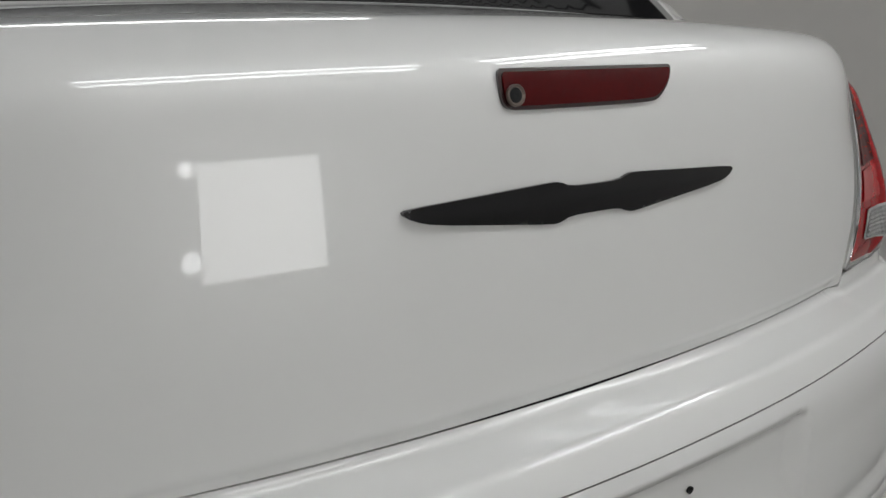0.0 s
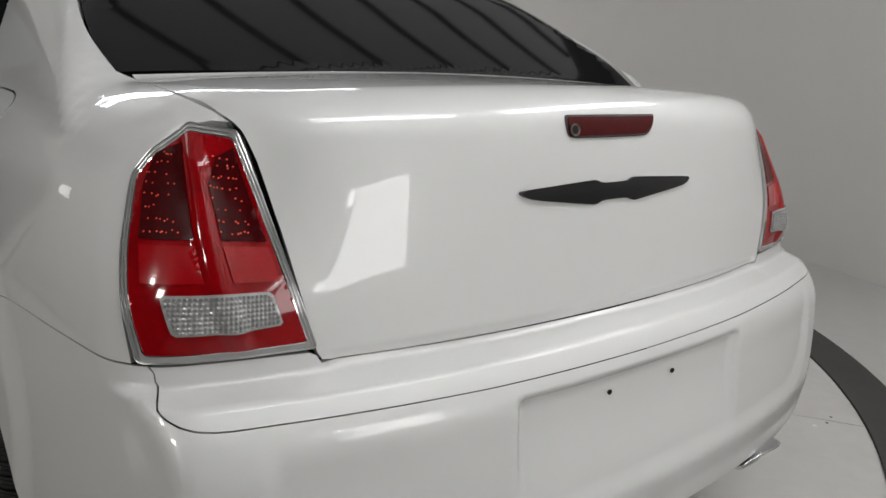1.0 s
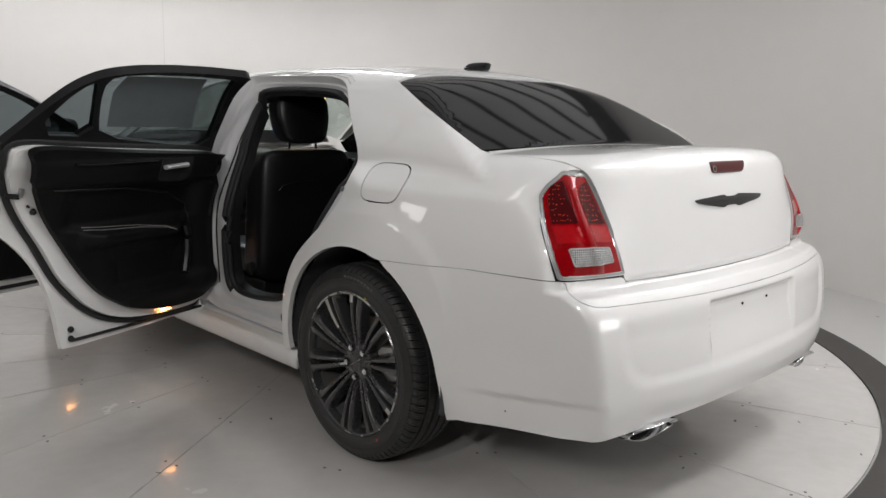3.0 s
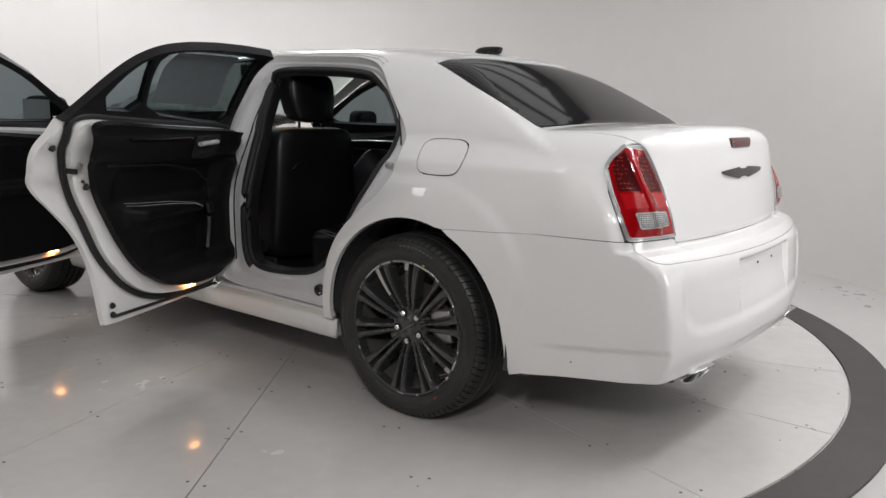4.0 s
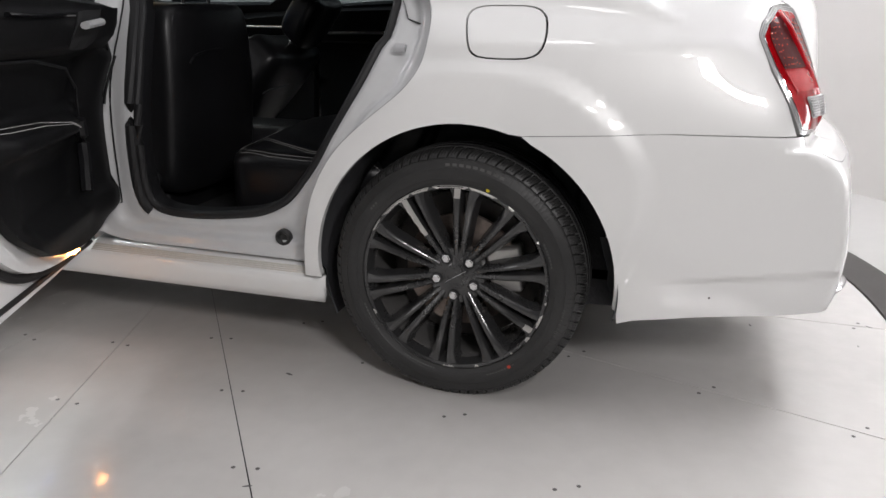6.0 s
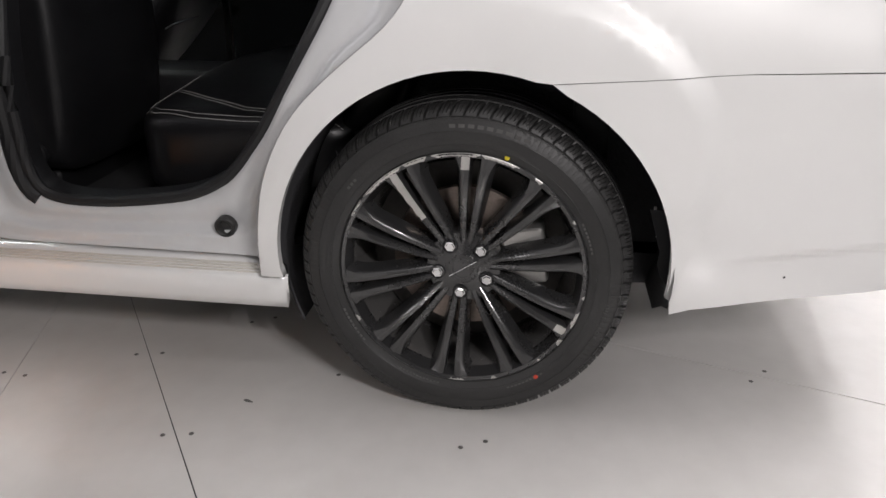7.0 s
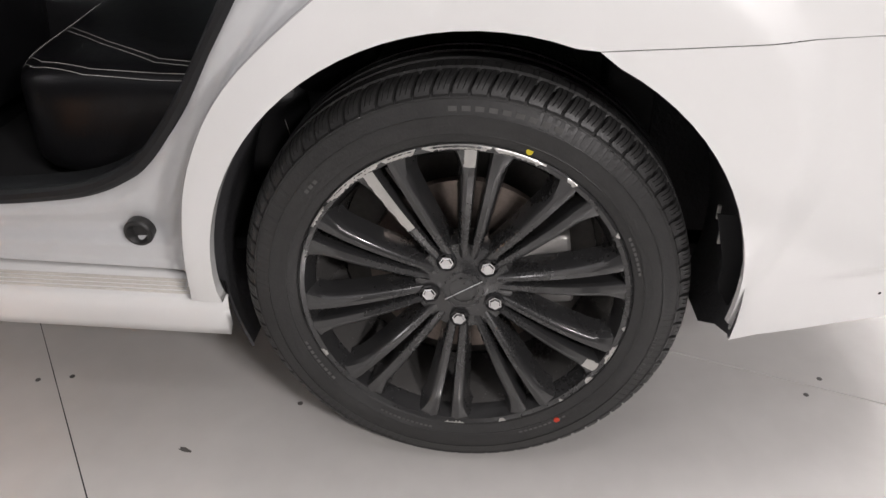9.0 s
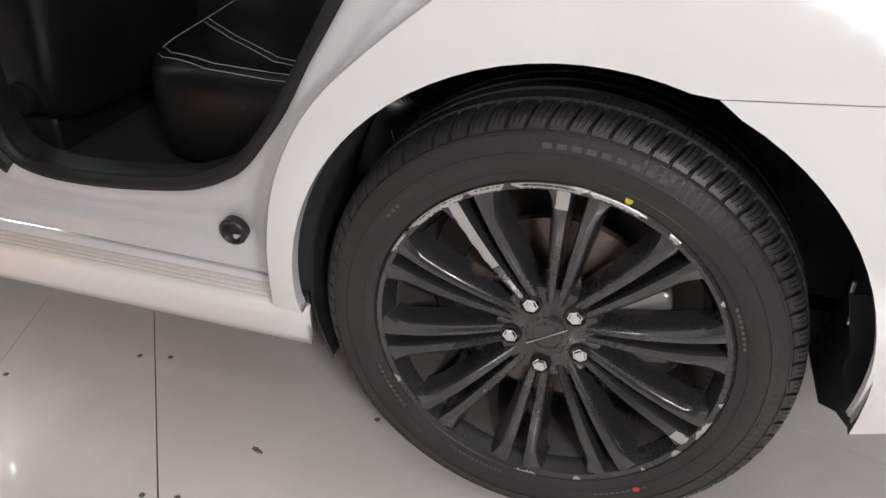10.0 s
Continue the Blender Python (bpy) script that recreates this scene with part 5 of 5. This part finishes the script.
    letters("OUTSIDE", 0.3155, 197, 0.0125, MOULD, 2.35)
    for mid, count, r, h, spread in ((100, 9, 0.3215, 0.011, 3.4), (40, 3, 0.300, 0.006, 2.0), (290, 12, 0.279, 0.005, 1.7), (240, 10, 0.292, 0.005, 1.8), (330, 9, 0.281, 0.006, 2.1), (160, 8, 0.279, 0.004, 1.9)):
        pv, pf = [], []
        for i in range(count):
            a = radians(mid + (i - (count - 1) / 2) * spread)
            w = radians(spread * 0.33)
            k0 = len(pv)
            x = np.interp(r, [0.27, 0.283, 0.30, 0.312, 0.327], [-0.114, -0.1195, -0.1235, -0.1225, -0.1185]) - 0.0009
            pv += [(x, (r + dr) * math.cos(a + da), (r + dr) * math.sin(a + da)) for dr, da in ((-h / 2, -w), (-h / 2, w), (h / 2, w), (h / 2, -w))]
            pf.append((k0, k0 + 1, k0 + 2, k0 + 3))
        tagged(mesh_object("sidewall_lettering", pv, pf, MOULD, wheel_ob, smooth=False), kind="stuff")
    for col, (py, pz) in (((0.55, 0.45, 0.02), (-0.091, 0.618 - 0.358)), ((0.50, 0.045, 0.02), (-0.169, 0.12 - 0.358))):
        m = material("paint_dot", col, 0.5)
        r = math.hypot(py, pz)
        bm = lathe([(0, 0.0001), (0, 0.0052), (0.003, 0.0056)], 20)
        bm.transform(Matrix.Translation((np.interp(r, [0.27, 0.283, 0.30], [-0.1145, -0.1202, -0.1242]) - 0.0006, py, pz)))
        part("paint_dot", bm, m, wheel_ob, "small yellow paint dot" if col[1] > 0.2 else "small red paint dot")
    return wheel_ob


wheel = make_wheel()
wheel.parent = car
wheel.matrix_basis = pose(-0.823, 0, 0.358)
for x, y, turn in ((-0.823, 3.05, 40), (0.823, 0.0, 0), (0.823, 3.05, 0)):
    w2 = copy_thing(wheel, pose(x, y, 0.358, 0, 0, 180 if x > 0 else 0) @ pose(0, 0, 0, turn, 0, 0))

# ---- inside the car ----
def make_seat(xc, lean, y_hip, name_label):
    """A front seat: backrest with padded sides, cushion, headrest on two posts; lean in degrees."""
    m = pose(xc, y_hip, 0.46, lean, 0, 0)

    def back(x, y, z):
        side = abs(x) / 0.26
        return (x * (1 - 0.06 * max(0, z) / 0.3), y + 0.030 * side ** 3 - 0.02 * math.cos(z * 5), z + 0.30)
    bm = cushion((0.55, 0.17, 0.64), 9, 18, back)
    bm.transform(m)
    seat = part("front_seat", bm, LEATHER, car, name_label)

    def head(x, y, z):
        return (x * (1 - 0.18 * max(0, -z) / 0.11), y + 0.015 * (z / 0.1) + 0.02 * (x / 0.14) ** 2, z)
    bm = cushion((0.30, 0.13, 0.24), 5, 12, head)
    bm.transform(m @ pose(0, 0.01, 0.768))
    part("headrest", bm, LEATHER, seat, "padded black leather headrest")
    for s in (-1, 1):
        bm = tube([m @ Vector((s * 0.078, 0.0, 0.60)), m @ Vector((s * 0.078, 0.005, 0.72))], 0.0065, 10)
        part("headrest_post", bm, CHROME, seat)
    bm = cushion((0.52, 0.54, 0.18), 5, 12, lambda x, y, z: (x, y, z + 0.03 * (abs(x) / 0.26) ** 3))
    bm.transform(pose(xc, y_hip + 0.30, 0.50))
    part("seat_cushion", bm, LEATHER, seat)
    bm = tube([m @ Vector(p) for p in ((-0.19, -0.088, 0.43), (-0.17, -0.094, 0.455), (-0.10, -0.098, 0.468), (0.0, -0.098, 0.472))], 0.004, 6)
    part("seam", bm, LEATHER, seat)
    bm = tube([m @ Vector((-0.262 + 0.004 * k, 0.0, 0.02 + 0.05 * k)) for k in range(11)], 0.004, 6)
    part("piping", bm, TRIM, seat)
    bm = lathe([(0.0, 0.035), (-0.012, 0.033), (-0.016, 0.026), (-0.016, 0.0001)], 24)
    bm.transform(pose(xc - 0.27, y_hip + 0.02, 0.50))
    part("recline_knob", bm, TRIM, seat, "round plastic recliner cover")
    bm = block((xc - 0.22, y_hip, 0.33), (xc + 0.22, y_hip + 0.5, 0.44), 0.02)
    part("seat_base", bm, TRIM, seat)
    return seat


make_seat(-0.386, 2.0, 1.13, "black leather driver seat with stitched back")
make_seat(0.386, 44.0, 1.55, "black leather passenger seat, reclined")

bench_bm = cushion((1.30, 0.66, 0.27), 6, 18, lambda x, y, z: (x, y + 0.590, z + 0.503 + 0.012 * math.cos(x * 7) * (z > 0)))
bench = part("rear_seat", bench_bm, LEATHER, car, "black leather rear bench with white stitching")
bm = cushion((1.30, 0.20, 0.62), 5, 18, lambda x, y, z: (x, y - 0.02 - 0.42 * z + 0.20, z + 0.82 + 0.012 * math.cos(x * 8)))
part("rear_backrest", bm, LEATHER, bench)
for s in (-1, 0, 1):
    bm = cushion((0.26, 0.10, 0.15), 4, 8, lambda x, y, z: (x + s * 0.40, y + 0.04, z + 1.10))
    part("rear_headrest", bm, LEATHER, bench)


def bench_top(x, y):
    """Height of the bench's padded top."""
    k = max(0.0, 1 - abs(x / 0.65) ** 6 - abs((y - 0.590) / 0.33) ** 6)
    return 0.503 + 0.135 * k ** (1 / 6) + 0.012 * math.cos(x * 7)


SEAM_A = [(-0.632, 0.30), (-0.634, 0.55), (-0.628, 0.68), (-0.600, 0.79), (-0.55, 0.845), (-0.45, 0.858), (-0.2, 0.860)]
SEAM_B = [(-0.605, 0.42), (-0.585, 0.56), (-0.50, 0.70), (-0.43, 0.79), (-0.37, 0.850)]
for line in (SEAM_A, [(x + 0.014, y - 0.010) for x, y in SEAM_A], SEAM_B, [(x + 0.016, y - 0.004) for x, y in SEAM_B]):
    pts = resample([(x, y + 0.045) for x, y in line], 0.02, False)
    part("stitching", tube([(x, y, bench_top(x, y) + 0.0006) for x, y in pts], 0.0007, 6), THREAD, bench, "white stitched seam")

part("cabin_floor", block((-0.78, 0.1, 0.335), (0.78, 2.55, 0.36), 0.005), CARPET, car, "black carpet")
part("tunnel", block((-0.13, 0.8, 0.35), (0.13, 2.3, 0.62), 0.05, 4), TRIM, car, "black centre console")
part("parcel_shelf", block((-0.66, -0.36, 1.04), (0.66, 0.06, 1.07), 0.01), TRIM, car)
part("seat_bulkhead", block((-0.72, -0.30, 0.35), (0.72, -0.22, 1.05), 0.01), DARK, car)
hl = [(0.17, 1.53), (0.6, 1.55), (1.2, 1.56), (1.55, 1.56), (1.62, 1.80)]
sheet("headliner", hl + [(1.60, MID)] + [(y, other(q)) for y, q in hl[::-1]] + [(0.10, MID)], side_rays, LINER, car, offset=-0.035, lip=0.03, flip=True, res=0.06)
sheet("pillar_cover", [(0.20, 1.10), (0.26, 1.24), (0.44, 1.46), (0.58, 1.55), (0.18, 1.52), (-0.30, 1.24), (-0.10, 1.05)], side_rays, TRIM, car, offset=-0.10, lip=0.02, flip=True, res=0.06)
sheet("pillar_cover", [(0.20, 1.10), (0.26, 1.24), (0.44, 1.46), (0.58, 1.55), (0.18, 1.52), (-0.30, 1.24), (-0.10, 1.05)], far_rays, TRIM, car, offset=-0.06, lip=0.02, flip=True, res=0.06)

# far doors from inside: trim, window frames and panes
FAR_REAR = soften([(0.27, 1.165), (0.40, 1.425), (0.50, 1.478), (0.62, 1.50), (1.10, 1.505), (1.165, 1.49), (1.19, 1.30), (1.196, 1.10), (0.8, 1.13)], 1)
far_frame = [(0.10, 1.12), (0.20, 1.225), (0.29, 1.325), (0.375, 1.425), (0.46, 1.488), (0.58, 1.52), (1.18, 1.54), (1.55, 1.492), (1.78, 1.392), (2.05, 1.242), (2.32, 1.09), (2.30, 1.02), (1.2, 1.06)]
sheet("far_window_frame", far_frame, far_rays, TRIM, car, holes=[FAR_REAR, FRONT_PANES[0]], offset=-0.05, lip=0.045, flip=True, res=0.05, own=False, label="black window frames of the closed doors")
sheet("far_pane", FAR_REAR, far_rays, SIDE_GLASS, car, offset=-0.02, lip=0.002, res=0.08, label="grey tinted rear side window")
sheet("far_pane", FRONT_PANES[0], far_rays, SIDE_GLASS, car, offset=-0.02, lip=0.002, res=0.08, label="grey tinted front side window")
sheet("far_trim", [(0.30, 1.14), (0.45, 0.80), (0.6, 0.45), (1.2, 0.40), (1.21, 1.09), (0.8, 1.115)], far_rays, TRIM, car, offset=-0.11, lip=0.06, flip=True, res=0.05, own=False, label="black inner trim of the closed rear door")
sheet("far_trim", [(1.24, 1.09), (1.24, 0.40), (2.35, 0.40), (2.34, 1.05)], far_rays, TRIM, car, offset=-0.11, lip=0.06, flip=True, res=0.06, own=False, label="black inner trim of the closed front door")
for q in (1.035, 0.955):
    part("trim_strip", tube(on_skin([(y, q) for y in np.linspace(0.5, 2.2, 12)], far_rays, -0.118), 0.007 if q > 1 else 0.004, 8), SATIN if q > 1 else TRIM, car, "thin silver trim line")

# windscreen, dashboard, wheel, lit gauges, mirror and map lamps
ws = [(1.66, 1.80), (1.74, 1.52), (2.0, 1.365), (2.40, 1.11), (2.52, 1.14)]
screen = sheet("windscreen", ws + [(2.70, MID)] + [(y, other(q)) for y, q in ws[::-1]] + [(1.64, MID)], side_rays, PALE_GLASS, car, offset=-0.01, lip=0.002, res=0.08, label="clear windscreen")
part("dashboard", cushion((1.42, 0.62, 0.36), 5, 12, lambda x, y, z: (x, y + 2.36, z + 0.84 + 0.03 * math.exp(-((x + 0.38) / 0.16) ** 2))), TRIM, car, "black soft dashboard")
GAUGE = material("lit_blue_gauge", (0.02, 0.12, 0.5), 0.4, emit=2.2, tint=(0.03, 0.22, 0.9))
part("gauge_hood", block((-0.56, 2.053, 0.93), (-0.08, 2.36, 1.052), 0.02), TRIM, car)
part("gauges", block((-0.52, 2.040, 0.980), (-0.105, 2.052, 1.032), 0.004), GAUGE, car, "blue lit instrument cluster")
wheel_m = pose(-0.38, 1.94, 0.90, 65, 0, 0)
bm = tube([wheel_m @ Vector((0.19 * math.cos(t), 0.19 * math.sin(t), 0)) for t in np.linspace(0, 2 * math.pi, 40, endpoint=False)], 0.016, 10, closed=True)
sw = part("steering_wheel", bm, LEATHER, car, "black leather steering wheel")
bm = cushion((0.16, 0.13, 0.05), 4, 6)
bm.transform(wheel_m)
part("wheel_hub", bm, TRIM, sw)
for a in (0, 180, 270):
    part("wheel_spoke", tube([wheel_m @ Vector((0.06 * math.cos(radians(a)), 0.06 * math.sin(radians(a)), 0)), wheel_m @ Vector((0.185 * math.cos(radians(a)), 0.185 * math.sin(radians(a)), 0))], 0.014, 8), SATIN, sw)
part("inner_mirror", cushion((0.23, 0.04, 0.07), 5, 8, lambda x, y, z: (x, y + 1.80, z + 1.335)), TRIM, car, "black inner rear-view mirror")
MAPLAMP = material("lit_map_lamp", (0.9, 0.62, 0.2), 0.4, emit=4.0, tint=(1.0, 0.55, 0.12))
part("lamp_console", block((-0.20, 1.70, 1.350), (0.22, 1.90, 1.415), 0.008), TRIM, car, "overhead console")
for s in (-1, 1):
    part("map_lamp", block((0.05 + s * 0.095 - 0.040, 1.712, 1.336), (0.05 + s * 0.095 + 0.040, 1.80, 1.352), 0.004), MAPLAMP, car, "warm lit reading lamp")

# roof aerial and far mirror
ap = on_skin([(0.30, MID)], side_rays)[0]
part("aerial_fin", cushion((0.055, 0.145, 0.042), 3, 8, lambda x, y, z: (x * (1 - max(0, z) * 14), y + 0.30 - max(0, z) * 0.9, z + ap[2] + 0.012)), BADGE, car, "black roof aerial fin")
part("far_mirror", cushion((0.20, 0.13, 0.15), 4, 8, lambda x, y, z: (x + 1.0, y + 2.05, z + 1.09)), TRIM, car, "black door mirror")

# warm courtesy lamps low in the open doors
COURTESY = material("lit_courtesy_lamp", (0.9, 0.5, 0.2), 0.4, emit=20.0, tint=(1.0, 0.42, 0.12))
box_on("courtesy_lamp", 0.955, 0.371, -0.086, (0.050, 0.004, 0.022), COURTESY, rear_door, label="small warm courtesy lamp")
box_on("courtesy_lamp", 2.06, 0.381, -0.084, (0.050, 0.004, 0.022), COURTESY, front_door, label="small warm courtesy lamp")

# ---- lights and fittings of the booth ----
GLOW = material("light_tube", (0.9, 0.9, 0.9), 0.6, emit=32.0, tint=(1.0, 1.0, 1.0))
# The canopy's glow is added soft top fill; its fabric is no lamp.
CANOPY_FILL = material("canopy_fill_glow", (0.35, 0.35, 0.35), 0.85, emit=0.38, tint=(1.0, 0.985, 0.965), vary=0.06, vary_scale=1.0)
PANEL_GLOW = material("panel_diffuser", (0.9, 0.9, 0.9), 0.5, emit=8.5, tint=(1.0, 0.98, 0.96))
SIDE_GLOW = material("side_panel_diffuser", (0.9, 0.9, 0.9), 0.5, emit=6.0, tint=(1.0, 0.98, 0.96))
LED = material("led_bead", (1, 1, 1), 0.4, emit=18.0)
FRAME = material("grey_lamp_frame", (0.30, 0.30, 0.30), 0.5, vary=0.1)
ceil = empty("booth_canopy", "round grey canopy crossed by dark slanting ribs", "canopy", Matrix.Translation((CX, CY, 3.08)))
bm = bmesh.new()
bmesh.ops.create_circle(bm, cap_ends=True, segments=96, radius=3.3)
part("fabric", bm, CANOPY_FILL, ceil, smooth=False)
for k in range(-7, 8):
    pts = [Matrix.Rotation(radians(42), 3, "Z") @ Vector((0.43 * k + 0.06 * math.sin(y * 1.1), y, -0.03)) for y in np.linspace(-1, 1, 15) * math.sqrt(3.25 ** 2 - (0.43 * k) ** 2)]
    part("rib", tube(pts, 0.024, 8), RIB, ceil, "dark canopy rib")

# strip lights under the ceiling, two tubes in each fitting
strip = empty("strip_light", "long white ceiling strip light with two tubes", "strip light", group="ring of strip lights")
part("tray", block((-0.95, -0.17, 0.0), (0.95, 0.17, 0.04), 0.006), FRAME, strip)
for s in (-1, 1):
    part("tube", block((-0.92, s * 0.10 - 0.035, -0.05), (0.92, s * 0.10 + 0.035, -0.002), 0.02), GLOW, strip)
# The last two, further in, are unseen and added to brighten the front wall.
for k, (deg, ring_r) in enumerate(((-90, 3.55), (-54, 3.55), (60, 2.5), (97, 2.6))):
    a = radians(deg)
    m = Matrix.Translation((CX + ring_r * math.cos(a), CY + ring_r * math.sin(a), 3.06 if ring_r > 3 else 2.96)) @ Matrix.Rotation(a + math.pi / 2, 4, "Z") @ Matrix.Rotation(radians(18), 4, "X")
    if k == 0:
        strip.matrix_basis = m
    else:
        copy_thing(strip, m)


def light_panel(place, facing, w, h, label, glow=PANEL_GLOW):
    """A flat lamp: frame, glowing front and a stand foot on the floor."""
    d = (Vector(facing) - Vector(place)).normalized()
    m = Matrix.Translation(place) @ d.to_track_quat("Z", "Y").to_matrix().to_4x4()
    ob = empty("light_panel", label, "light", m)
    part("lamp_frame", block((-w / 2 - 0.02, -h / 2 - 0.02, -0.05), (w / 2 + 0.02, h / 2 + 0.02, -0.004), 0.008), FRAME, ob)
    part("diffuser", block((-w / 2, -h / 2, -0.003), (w / 2, h / 2, 0.004), 0.003), glow, ob)
    inv = m.inverted()
    part("stand", tube([inv @ Vector((place[0] - d.x * 0.04, place[1] - d.y * 0.04, place[2])), inv @ Vector((place[0] - d.x * 0.04, place[1] - d.y * 0.04, 0.0))], 0.016, 10), FRAME, ob)
    return ob


rear_panel = light_panel((-0.11, -2.44, 1.00), (-0.11, 0.0, 1.00), 0.47, 0.46, "bright square light panel standing by the wall")
for z in (1.21, 0.85):
    disc = empty("led_disc", "small round cluster of white light beads", "light", pose(-0.385, -2.44, z, -90, 0, 0), group="led discs")
    part("disc_back", lathe([(0.0, 0.0001), (0.0, 0.045), (0.012, 0.047)], 24), FRAME, disc).matrix_basis = pose(0, 0, 0, 0, -90, 0)
    for r, n in ((0.0, 1), (0.015, 6), (0.031, 12)):
        for k in range(n):
            bm = bmesh.new()
            bmesh.ops.create_uvsphere(bm, u_segments=8, v_segments=5, radius=0.0068)
            bm.transform(pose(r * math.cos(2 * math.pi * k / n), r * math.sin(2 * math.pi * k / n), 0.002))
            part("bead", bm, LED, disc)
    part("bracket", tube([(0.04, 0, -0.004), (0.14, 0, -0.004)], 0.006, 8), FRAME, disc)
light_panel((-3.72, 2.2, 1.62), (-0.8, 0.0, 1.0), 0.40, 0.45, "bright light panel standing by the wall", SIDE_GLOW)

# unseen bodies for the added lamps on the driver's side, hung from the ceiling
for place, target, w, h, power in LAMPS:
    d = (Vector(target) - Vector(place)).normalized()
    back = Vector(place) - d * 0.03
    m = Matrix.Translation(back) @ d.to_track_quat("Z", "Y").to_matrix().to_4x4()
    ob = empty("fill_lamp_body", "unseen added lamp hung from a rod" if place[2] > 2 else "unseen added lamp on a thin stand", "lamp", m)
    part("lamp_head", block((-w / 2 - 0.03, -h / 2 - 0.03, -0.06), (w / 2 + 0.03, h / 2 + 0.03, -0.004), 0.01), FRAME, ob)
    inv = m.inverted()
    part("stand", tube([inv @ (back - d * 0.05), inv @ Vector((back.x - d.x * 0.05, back.y - d.y * 0.05, 3.2 if place[2] > 2 else 0.0))], 0.016, 10), FRAME, ob)
